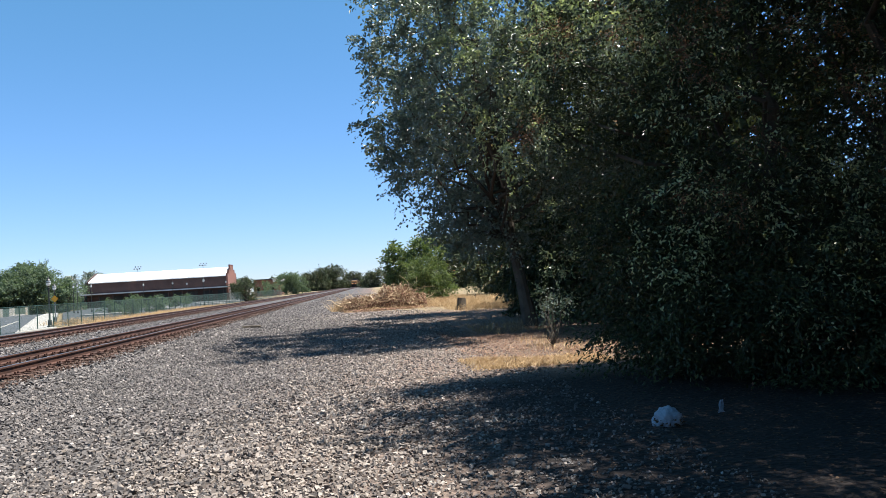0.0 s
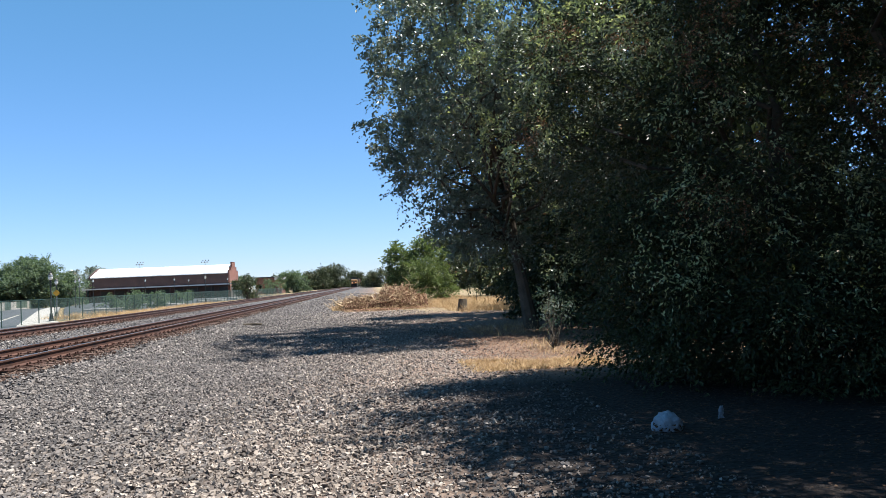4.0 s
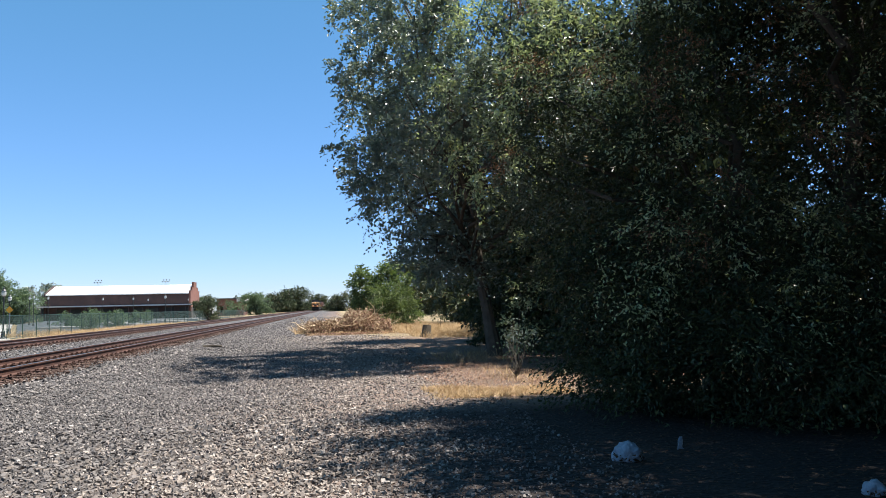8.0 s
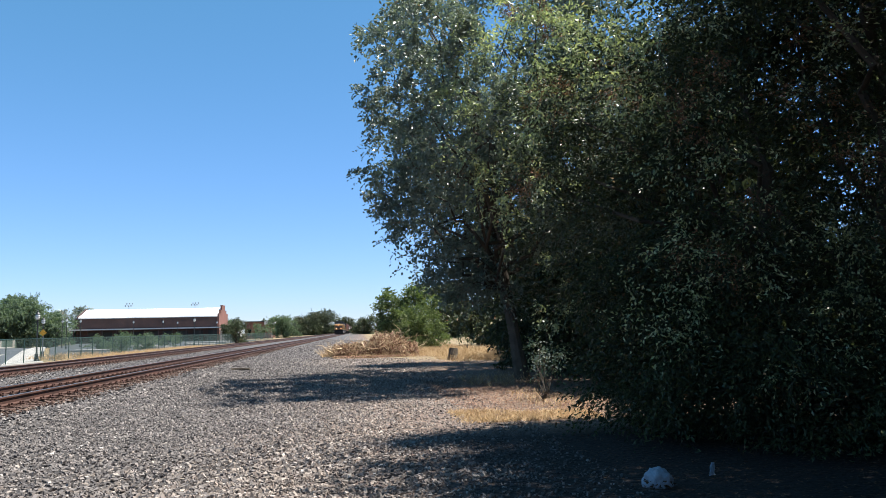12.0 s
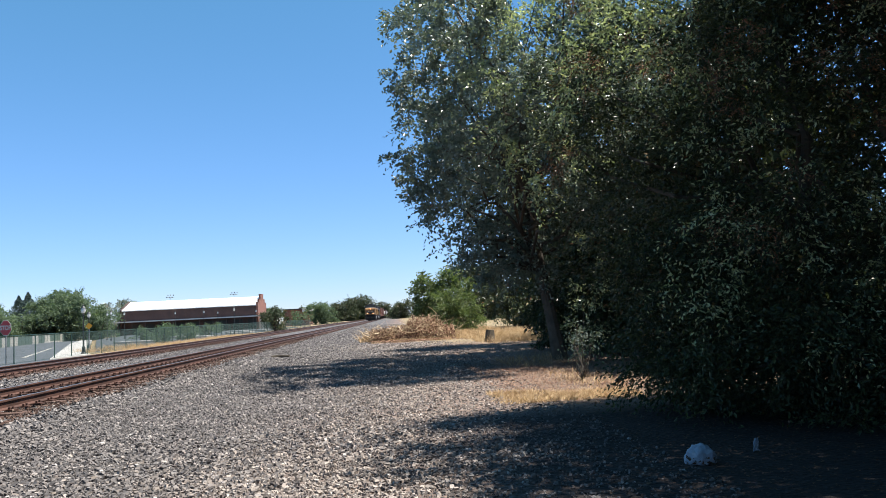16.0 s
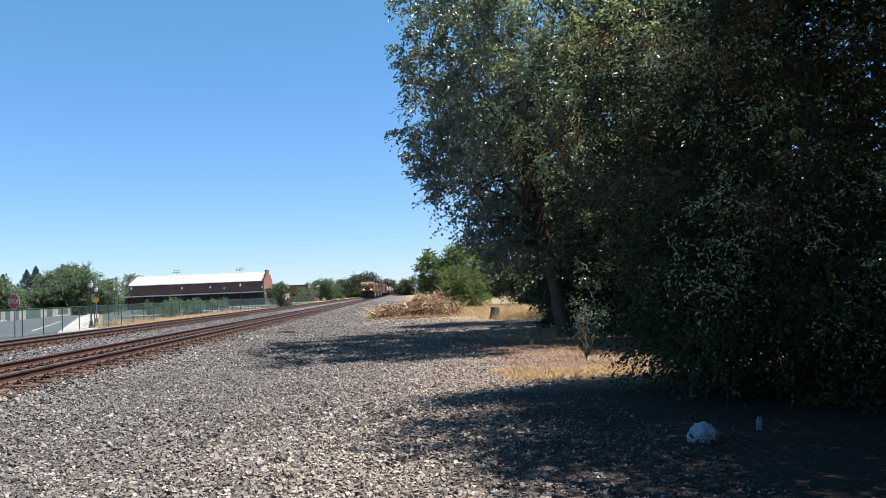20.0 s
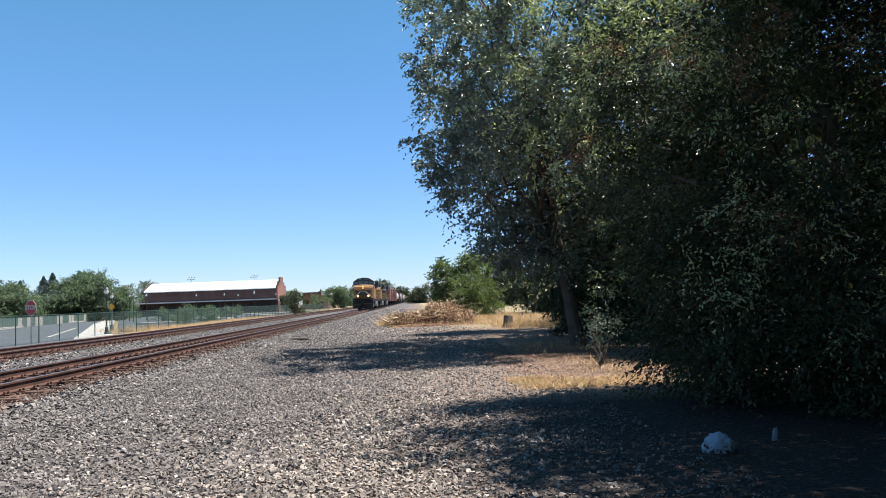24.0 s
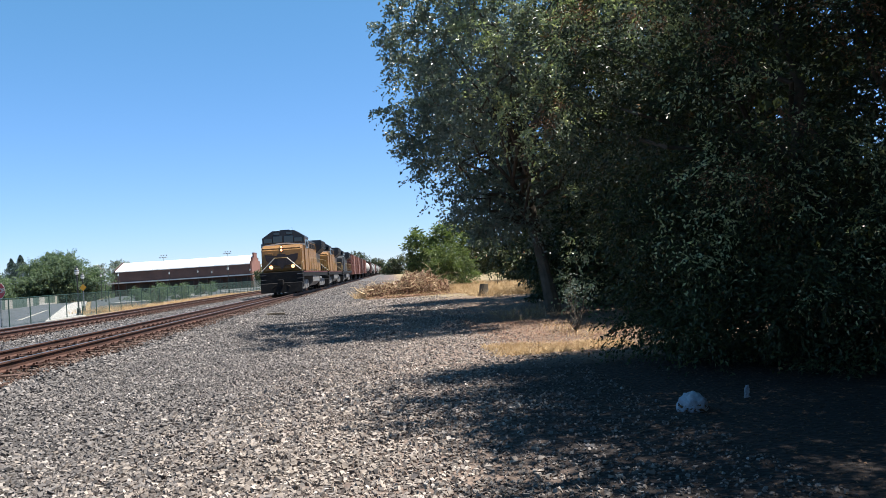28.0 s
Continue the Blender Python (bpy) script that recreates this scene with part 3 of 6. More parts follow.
# ---------------------------------------------------------------- train
def truck(parent, yc, axles, mat, wheel_r=0.5, half=1.05):
    """A truck frame with its wheel sets; returns the wheel sets with their places."""
    span = 1.9 if axles == 3 else 1.78
    ys = [yc + (k - (axles - 1) / 2) * span for k in range(axles)]
    bm = bmesh.new()
    L = (axles - 1) / 2 * span + 0.45
    for s in (-1, 1):
        x0, x1 = sorted((s * half, s * (half + 0.16)))
        prism(bm, [(yc - L, 0.38), (yc - L, 0.75), (yc - L + 0.35, 0.95), (yc + L - 0.35, 0.95), (yc + L, 0.75), (yc + L, 0.38), (yc + L - 0.3, 0.30), (yc - L + 0.3, 0.30)], "x", x0, x1)
        for y in ys:
            block(bm, x0 - 0.05, x1 + 0.05, y - 0.17, y + 0.17, 0.33, 0.67, 0.03)
            for d in (-0.45, 0.45):
                rod(bm, (s * (half + 0.12), y + d, 0.45), (s * (half + 0.12), y + d, 0.92), 0.09)
    block(bm, -half, half, yc - 0.3, yc + 0.3, 0.5, 1.0)
    fr = part("truck_frame", bm, mat, parent)
    for y in ys:
        w = bmesh.new()
        for s in (-1, 1):
            lathe(w, [(0.12, s * 0.80), (wheel_r - 0.07, s * 0.80), (wheel_r - 0.05, s * 0.83), (wheel_r, s * 0.83), (wheel_r, s * 0.72), (wheel_r + 0.03, s * 0.715), (wheel_r + 0.03, s * 0.685), (0.2, s * 0.685)], 20, axis="x")
        rod(w, (-1.0, 0, 0), (1.0, 0, 0), 0.08)
        block(w, 0.80, 0.84, -0.06, 0.06, 0.12, wheel_r - 0.1)
        ws = part("wheel_set", w, "loco_black", parent)
        ws.matrix_basis = pose(0, y, wheel_r)
        WHEELS.append((ws, parent, y, wheel_r))
    return fr


WHEELS = []


def handrail(parent, pts, r=0.022, mat="step_yellow"):
    bm = bmesh.new()
    for a, b in zip(pts, pts[1:]):
        rod(bm, a, b, r, seg=6)
    part("handrail", bm, mat, parent)


def locomotive(name, body, label, stripe="stripe_red", lit=True):
    L = thing(name, Matrix.Identity(4), label, "locomotive", "freight train")
    # frame, steps and front plough
    part("underframe", blk(-1.5, 1.5, 0.95, 21.4, 1.22, 1.62, 0.02), "loco_black", L)
    for s in (-1, 1):
        x0, x1 = sorted((s * 1.502, s * 1.52))
        part("side_stripe", blk(x0, x1, 1.2, 21.3, 1.54, 1.60), stripe, L)
    part("pilot", blk(-1.5, 1.5, 0.55, 0.95, 0.42, 1.62, 0.04), "loco_black", L)
    bm = bmesh.new()
    prism(bm, [(0.25, 0.16), (0.35, 0.16), (0.56, 0.62), (0.50, 0.85), (0.28, 0.82)], "x", -1.45, 1.45)
    part("snow_plough", bm, "loco_black", L)
    c = bmesh.new()
    block(c, -0.16, 0.16, -0.1, 0.56, 0.72, 1.05, 0.05)
    block(c, -0.2, 0.2, -0.28, -0.08, 0.68, 1.1, 0.06)
    part("coupler", c, "loco_black", L)
    for s in (-1, 1):
        st = bmesh.new()
        for k in range(4):
            block(st, min(s * 1.1, s * 1.5), max(s * 1.1, s * 1.5), 0.5 - 0.0 * k, 1.2, 0.45 + 0.32 * k, 0.49 + 0.32 * k)
        part("steps", st, "loco_silver", L)
        h = bmesh.new()
        rod(h, (s * 0.35, 0.3, 0.7), (s * 0.6, 0.25, 0.55), 0.03)
        part("air_hose", h, "loco_black", L)
    # tall nose
    nose = bmesh.new()
    prism(nose, [(1.25, 1.62), (1.12, 2.0), (1.20, 3.30), (1.50, 3.55), (3.0, 3.66), (3.0, 1.62)], "x", -1.45, 1.45)
    bmesh.ops.bevel(nose, geom=list(nose.edges), offset=0.09, segments=2, affect="EDGES")
    part("nose", nose, body, L)
    part("nose_door", blk(-1.22, -0.62, 1.10, 1.2, 1.75, 3.0, 0.02), body, L)
    # emblem drawn larger and darker, taking in the shade on the nose
    for s in (-1, 1):
        w = bmesh.new()
        prism(w, [(s * 0.22, 2.80), (s * 1.2, 2.92), (s * 1.12, 2.5), (s * 0.85, 2.25), (s * 0.22, 2.05)], "y", 1.08, 1.12)
        part("wing_emblem", w, "emblem" if lit else body, L)
    sh = bmesh.new()
    prism(sh, [(-0.3, 2.92), (0.3, 2.92), (0.34, 2.3), (0, 1.78), (-0.34, 2.3)], "y", 1.06, 1.11)
    part("shield_emblem", sh, "emblem" if lit else body, L)
    # cab
    cab = bmesh.new()
    prism(cab, [(2.55, 1.62), (2.55, 3.5), (2.62, 4.10), (5.1, 4.10), (5.1, 1.62)], "x", -1.53, 1.53)
    part("cab", cab, body, L)
    roof = bmesh.new()
    prism(roof, [(-1.57, 4.08), (-1.54, 4.22), (-0.80, 4.70), (0.80, 4.70), (1.54, 4.22), (1.57, 4.08)], "y", 2.66, 5.2)
    part("cab_roof", roof, "loco_grey", L)
    vis = bmesh.new()
    prism(vis, [(-1.55, 3.62), (-1.55, 4.18), (-0.81, 4.66), (0.81, 4.66), (1.55, 4.18), (1.55, 3.62)], "y", 2.50, 2.64)
    part("cab_front", vis, "loco_grey", L, "dark grey cab front round the windscreens")
    for x0, x1, z1 in ((-1.42, -0.80, 4.14), (-0.74, -0.06, 4.30), (0.06, 0.74, 4.30), (0.80, 1.42, 4.14)):
        part("windscreen", blk(x0, x1, 2.47, 2.51, 3.80, z1, 0.02), "glass", L)
    # white strip that paints in the sunlight along the nose top
    tr = bmesh.new()
    prism(tr, [(-1.56, 3.52), (-0.3, 3.68), (0.3, 3.68), (1.56, 3.52), (1.56, 3.63), (0.3, 3.78), (-0.3, 3.78), (-1.56, 3.63)], "y", 2.44, 2.52)
    part("nose_top_light", tr, "rail_white", L, "pale chevron standing for the sunlit nose top under the windscreens")
    for s in (-1, 1):
        x0, x1 = sorted((s * 1.52, s * 1.56))
        for y0, y1 in ((3.0, 3.75), (3.95, 4.75)):
            part("side_window", blk(x0, x1, y0, y1, 3.35, 3.98, 0.01), "glass", L)
        part("cab_door", blk(x0, x1, 4.78, 5.08, 1.7, 3.7), body, L)
        mx = s * 1.66
        part("mirror", blk(mx - 0.06, mx + 0.06, 2.95, 3.0, 3.4, 3.8, 0.02), "loco_grey", L)
    # lights: one pair high on the nose, two low ones
    for x, z, r, y in ((0, 3.42, 0.075, 1.26), (0, 3.19, 0.075, 1.16), (-0.78, 2.0, 0.13, 1.08), (0.78, 2.0, 0.13, 1.08)):
        hb = bmesh.new()
        lathe(hb, [(r + 0.05, y - 0.02), (r + 0.05, y + 0.2)], 16, (x, 0, z), "y")
        hs = part("headlight", hb, "loco_grey", L)
        if lit:
            lb = bmesh.new()
            lathe(lb, [(r * 0.5, y - 0.06), (r, y - 0.03), (r, y - 0.022)], 16, (x, 0, z), "y")
            part("lens", lb, "headlight", hs, "glowing headlight lens")
    for s in (-1, 1):
        part("number_board", blk(min(s * 0.25, s * 0.68), max(s * 0.25, s * 0.68), 2.46, 2.50, 4.40, 4.56), "glass", L)
    # long hood with doors, vents and the wide radiator
    part("long_hood", blk(-0.92, 0.92, 5.1, 20.6, 1.62, 4.12, 0.05), body, L)
    part("hood_roof", blk(-0.95, 0.95, 5.15, 20.5, 4.10, 4.26, 0.05), "loco_grey", L)
    part("inverter_box", blk(-1.15, 1.15, 5.12, 7.6, 2.4, 4.24, 0.06), body, L)
    part("exhaust_stack", blk(-0.4, 0.4, 10.6, 11.8, 4.26, 4.55, 0.05), "loco_black", L)
    for y in (8.6, 13.6):
        f = bmesh.new()
        lathe(f, [(0.55, 4.26), (0.55, 4.40), (0.45, 4.42)], 16, (0, y, 0))
        part("roof_fan", f, "loco_black", L)
    for s in (-1, 1):
        x0, x1 = sorted((s * 0.915, s * 0.955))
        for k in range(11):
            y = 7.9 + k * 0.83
            part("hood_door", blk(x0, x1, y, y + 0.76, 1.8, 3.55, 0.012), body, L)
        for k in range(4):
            part("air_grille", blk(x0, x1, 8.2 + k * 2.0, 9.9 + k * 2.0, 3.62, 4.02, 0.012), "loco_black", L)
        gx0, gx1 = sorted((s * 1.15, s * 1.19))
        part("air_grille", blk(gx0, gx1, 5.4, 7.4, 3.2, 4.1, 0.01), "loco_black", L)
    rad = bmesh.new()
    prism(rad, [(-0.95, 3.30), (-1.5, 3.75), (-1.5, 4.42), (-1.4, 4.5), (1.4, 4.5), (1.5, 4.42), (1.5, 3.75), (0.95, 3.30)], "y", 16.6, 20.7)
    part("radiator", rad, "loco_grey", L, "wide dark radiator at the rear")
    for s in (-1, 1):
        x0, x1 = sorted((s * 1.50, s * 1.53))
        part("radiator_grille", blk(x0, x1, 16.9, 20.4, 3.82, 4.36), "loco_black", L)
    # tank, trucks, walkway rails
    tank = bmesh.new()
    prism(tank, [(-1.45, 1.22), (-1.45, 0.75), (-1.1, 0.42), (1.1, 0.42), (1.45, 0.75), (1.45, 1.22)], "y", 7.9, 13.4)
    part("fuel_tank", tank, "loco_silver", L)
    for s in (-1, 1):
        part("air_reservoir", rod(bmesh.new(), (s * 1.3, 13.6, 1.0), (s * 1.3, 15.2, 1.0), 0.2), "loco_silver", L)
    truck(L, 4.0, 3, "loco_silver", 0.53)
    truck(L, 17.8, 3, "loco_silver", 0.53)
    for s in (-1, 1):
        handrail(L, [(s * 1.46, 5.2, 2.65), (s * 1.46, 20.9, 2.65), (s * 1.46, 20.9, 1.62)])
        for k in range(9):
            handrail(L, [(s * 1.46, 5.3 + k * 1.9, 1.62), (s * 1.46, 5.3 + k * 1.9, 2.65)], 0.018)
        handrail(L, [(s * 1.45, 0.62, 1.25), (s * 1.45, 0.7, 2.25), (s * 1.45, 1.9, 2.35)], 0.03)
        handrail(L, [(s * 0.45, 0.62, 2.62), (s * 1.4, 0.62, 1.72)], 0.03, "rail_white")
    handrail(L, [(-0.45, 0.62, 2.62), (0.45, 0.62, 2.62)], 0.025)
    a = bmesh.new()
    rod(a, (0.5, 4.0, 4.70), (0.5, 4.0, 5.0), 0.012)
    block(a, -0.35, 0.35, 3.4, 3.9, 4.70, 4.80)
    part("roof_antenna", a, "loco_black", L)
    return L


def car_gear(c, length):
    for y in (1.9, length - 1.9):
        truck(c, y, 2, "loco_black", 0.46)
    part("centre_sill", blk(-0.25, 0.25, -0.2, length + 0.2, 0.75, 1.1), "loco_black", c)


def boxcar(label, mat, length=17.2):
    c = thing("boxcar", Matrix.Identity(4), label, "boxcar", "freight train")
    part("body", blk(-1.5, 1.5, 0.25, length - 0.25, 1.05, 4.35, 0.03), mat, c)
    r = bmesh.new()
    prism(r, [(-1.55, 4.33), (0, 4.58), (1.55, 4.33), (1.55, 4.27), (-1.55, 4.27)], "y", 0.2, length - 0.2)
    part("roof", r, "loco_grey", c)
    for s in (-1, 1):
        x0, x1 = sorted((s * 1.49, s * 1.56))
        n = int((length - 1.2) / 0.95)
        for k in range(n):
            y = 0.7 + k * 0.95
            if abs(y - length / 2) > 1.75:
                part("side_rib", blk(x0, x1, y - 0.07, y + 0.07, 1.1, 4.28), mat, c)
        part("sliding_door", blk(min(x0, x1) - 0.02, max(x0, x1) + 0.03, length / 2 - 1.55, length / 2 + 1.55, 1.12, 4.22, 0.02), mat, c)
        for y in (0.35, length - 0.75):
            b = bmesh.new()
            for k in range(8):
                rod(b, (s * 1.58, y, 1.2 + k * 0.4), (s * 1.58, y + 0.4, 1.2 + k * 0.4), 0.02, seg=6)
            part("ladder", b, mat, c)
    e = bmesh.new()
    for k in range(7):
        rod(e, (-1.3, 0.24, 1.4 + k * 0.42), (1.3, 0.24, 1.4 + k * 0.42), 0.07, seg=6)
    part("end_ribs", e, mat, c)
    car_gear(c, length)
    return c


def tank_car(label, mat, length=16.0):
    c = thing("tank_car", Matrix.Identity(4), label, "tank car", "freight train")
    b = bmesh.new()
    R = 1.48
    lathe(b, [(0.3, 0.45), (0.95, 0.55), (1.3, 0.78), (R, 1.15), (R, length - 1.15), (1.3, length - 0.78), (0.95, length - 0.55), (0.3, length - 0.45)], 28, (0, 0, 2.75), "y")
    part("tank", b, mat, c, smooth=False)
    d = bmesh.new()
    lathe(d, [(0.5, 4.1), (0.5, 4.55), (0.35, 4.62)], 16, (0, length / 2, 0))
    part("dome", d, mat, c)
    p = bmesh.new()
    block(p, -0.7, 0.7, length / 2 - 1.2, length / 2 + 1.2, 4.2, 4.26)
    for s in (-0.7, 0.7):
        rod(p, (s, length / 2 - 1.2, 5.0), (s, length / 2 + 1.2, 5.0), 0.02)
        for y in (-1.2, 1.2):
            rod(p, (s, length / 2 + y, 4.2), (s, length / 2 + y, 5.0), 0.02)
    part("platform", p, "loco_black", c)
    part("end_platform", blk(-1.45, 1.45, 0.1, 0.9, 1.05, 1.2), "loco_black", c)
    part("end_platform", blk(-1.45, 1.45, length - 0.9, length - 0.1, 1.05, 1.2), "loco_black", c)
    for y in (1.9, length - 1.9):
        part("saddle", blk(-1.1, 1.1, y - 0.4, y + 0.4, 1.0, 1.7), "loco_black", c)
    for s in (-1, 1):
        handrail(c, [(s * 1.5, 1.0, 2.0), (s * 1.5, length - 1.0, 2.0)], 0.02, "loco_black")
    car_gear(c, length)
    return c


def hopper_car(label, mat, length=17.5):
    c = thing("hopper_car", Matrix.Identity(4), label, "hopper car", "freight train")
    b = bmesh.new()
    prism(b, [(-1.45, 1.5), (-1.55, 2.6), (-1.45, 3.9), (-0.9, 4.5), (0.9, 4.5), (1.45, 3.9), (1.55, 2.6), (1.45, 1.5)], "y", 1.2, length - 1.2)
    part("body", b, mat, c)
    for k in range(3):
        y = length / 2 + (k - 1) * 4.4
        h = bmesh.new()
        prism(h, [(y - 2.0, 1.5), (y + 2.0, 1.5), (y + 0.5, 0.55), (y - 0.5, 0.55)], "x", -1.3, 1.3)
        part("hopper_chute", h, mat, c)
    for y0, y1 in ((0.15, 1.2), (length - 1.2, length - 0.15)):
        part("end_frame", blk(-1.45, 1.45, y0, y1, 1.1, 1.3), "loco_black", c)
    part("roof_hatch", blk(-0.3, 0.3, 1.8, length - 1.8, 4.5, 4.62), mat, c)
    car_gear(c, length)
    return c


TRAIN = []


def build_train():
    lead = locomotive("locomotive", "loco_yellow", "yellow and grey diesel locomotive with lit headlights leading the train")
    second = locomotive("locomotive", "loco_yellow", "yellow and grey diesel locomotive coupled behind the leader", lit=False)
    third = locomotive("locomotive", "loco_dark", "sooty black diesel locomotive coupled third in the train", "loco_dark", lit=False)
    off = 0.0
    for ob in (lead, second, third):
        TRAIN.append((ob, off))
        off += 22.4
    off += 0.4
    red = boxcar("faded red boxcar with ribbed steel sides", "box_red")
    brown = boxcar("brown boxcar with ribbed steel sides", "box_brown")
    white = tank_car("dusty white tank car with a dome", "tank_white")
    black = tank_car("sooty black tank car with a dome", "tank_black")
    grey = hopper_car("light grey covered hopper car", "hopper")
    first = {}
    for kind in "rrbrwwbkwgrkwggbkwrg":
        ob, ln = {"r": (red, 18.0), "b": (brown, 18.0), "w": (white, 16.8), "k": (black, 16.8), "g": (grey, 18.3)}[kind]
        if kind in first:
            src, ob = ob, copy_thing(ob, Matrix.Identity(4))
        first[kind] = 1
        TRAIN.append((ob, off))
        off += ln


def nose_y(t):
    """Where the leader's front stands along the line."""
    return -0.0725 * t * t - 10.52 * t + 405.9 - 1.1


def motions():
    for ob, off in TRAIN:
        walk(ob, [(t, pose(TRACKS[0], nose_y(t) + off, RAIL_TOP)) for t in range(0, 29)])
    # the leader's wheels roll with the ground they cover
    lead = TRAIN[0][0]
    for ws, owner, y, r in WHEELS:
        if owner == lead:
            walk(ws, [(k / 30, pose(0, y, r, math.degrees((nose_y(k / 30) - nose_y(0)) / r) % 360)) for k in range(0, 841)])


# ---------------------------------------------------------------- trees and bushes
def leaf_soup(rng, centers, length, width, droop=0.3, along=None):
    """Folded four-point leaves, one island each, at the given places, pointing roughly along."""
    n = len(centers)
    d = rng.standard_normal((n, 3))
    if along is not None:
        d = along * 1.3 + d * 0.75
    d[:, 2] -= droop
    d /= np.linalg.norm(d, axis=1)[:, None]
    u = rng.standard_normal((n, 3))
    u[:, 2] += 1.0
    side = np.cross(d, u)
    side /= np.linalg.norm(side, axis=1)[:, None] + 1e-9
    up = np.cross(side, d)
    ln = length * (0.6 + 0.8 * rng.random(n))[:, None]
    wd = width * (0.6 + 0.8 * rng.random(n))[:, None]
    a = centers - d * ln * 0.5
    tip = centers + d * ln * 0.5 - up * ln * 0.12
    l, r = centers + side * wd * 0.5 + up * wd * 0.18, centers - side * wd * 0.5 + up * wd * 0.18
    v = np.stack([a, l, tip, r], 1).reshape(-1, 3)
    i = np.arange(n)[:, None] * 4
    f = np.concatenate([i + [0, 1, 2], i + [0, 2, 3]], 1).reshape(-1, 3)
    return v, f


def crown(tree, rng, blobs, clumps, sprays, leaves, length, width, mat, size=0.6, reach=0.55, droop=0.25, cut=None, name="crown", label=""):
    """A crown of lumps (x, y, z, rx, ry, rz): each holds clumps (so many a cubic metre), each clump leafy sprays that arch outwards."""
    out = []
    for (x, y, z, rx, ry, rz, *dens) in blobs:
        n = max(3, int(clumps * 4.19 * rx * ry * rz * (dens[0] if dens else 1)))
        d = rng.standard_normal((n, 3))
        d /= np.linalg.norm(d, axis=1)[:, None]
        r = (0.35 + 0.65 * rng.random(n)) ** 0.6
        out.append(d * r[:, None] * [rx, ry, rz] + [x, y, z])
    cl = np.concatenate(out)
    if cut is not None:
        cl = cl[cut(cl)]
    mid = cl.mean(0)
    cs = size * (0.6 + 0.8 * rng.random(len(cl)))
    c = np.repeat(cl, sprays, 0)
    sz = np.repeat(cs, sprays)[:, None]
    out_way = c - mid
    out_way /= np.linalg.norm(out_way, axis=1)[:, None] + 1e-6
    d = rng.standard_normal(c.shape) + 0.5 * out_way
    d[:, 2] *= 0.7
    d /= np.linalg.norm(d, axis=1)[:, None]
    start = c + d * sz * 0.25
    s = np.tile(np.linspace(0.05, 1.0, leaves), len(c))[:, None]
    start, d, sz = np.repeat(start, leaves, 0), np.repeat(d, leaves, 0), np.repeat(sz, leaves, 0)
    p = start + d * s * sz * reach * 2.0
    p[:, 2:3] -= droop * s * s * sz
    p += rng.standard_normal(p.shape) * length * 0.35
    ok = p[:, 2] > 0.05
    v, f = leaf_soup(rng, p[ok], length, width, 0.25, d[ok])
    return soup(name, v, f, mat, tree, label)


def limb(bm, pts, r0, r1, seg=10):
    """A tapering, bent limb through the given points."""
    rings = []
    n = len(pts)
    for k, p in enumerate(pts):
        p = Vector(p)
        q = Vector(pts[min(k + 1, n - 1)]) - Vector(pts[max(k - 1, 0)])
        m = q.to_track_quat("Z", "Y").to_matrix()
        r = r0 + (r1 - r0) * k / (n - 1)
        if k == 0:
            r *= 1.25
        rings.append([bm.verts.new(p + m @ Vector((math.cos(a), math.sin(a), 0)) * r * (1 + 0.12 * math.sin(3 * a + k))) for a in (6.2832 * j / seg for j in range(seg))])
    for a, b in zip(rings, rings[1:]):
        for j in range(seg):
            bm.faces.new((a[j], a[(j + 1) % seg], b[(j + 1) % seg], b[j]))
    bm.faces.new(rings[0][::-1])
    bm.faces.new(rings[-1])
    return bm


def bent(rng, a, b, n=5, wob=0.15):
    a, b = np.array(a, float), np.array(b, float)
    return [tuple(a + (b - a) * k / n + (rng.standard_normal(3) * wob * np.linalg.norm(b - a) / 6 if 0 < k < n else 0)) for k in range(n + 1)]


def simple_tree(name, x, y, base, blobs, clumps, size, length, width, mat, label, seed, trunk_r=0.2, group="", category="tree", sprays=12, leaves=9):
    """A tree or bush of lumps given from its base: trunk, limbs to each lump, leafy crown."""
    rng = np.random.default_rng(seed)
    t = thing(name, pose(x, y, base), label, category, group)
    bm = bmesh.new()
    top = max(b[2] for b in blobs)
    limb(bm, bent(rng, (0, 0, -0.1), (0, 0, top * 0.8)), trunk_r, trunk_r * 0.4)
    part("trunk", bm, "bark", t)
    for b in blobs:
        part("limb", limb(bmesh.new(), bent(rng, (0, 0, min(top * 0.3, b[2] * 0.5)), (b[0], b[1], b[2])), trunk_r * 0.45, trunk_r * 0.1, 6), "bark", t)
    crown(t, rng, blobs, clumps, sprays, leaves, length, width, mat, size)
    return t


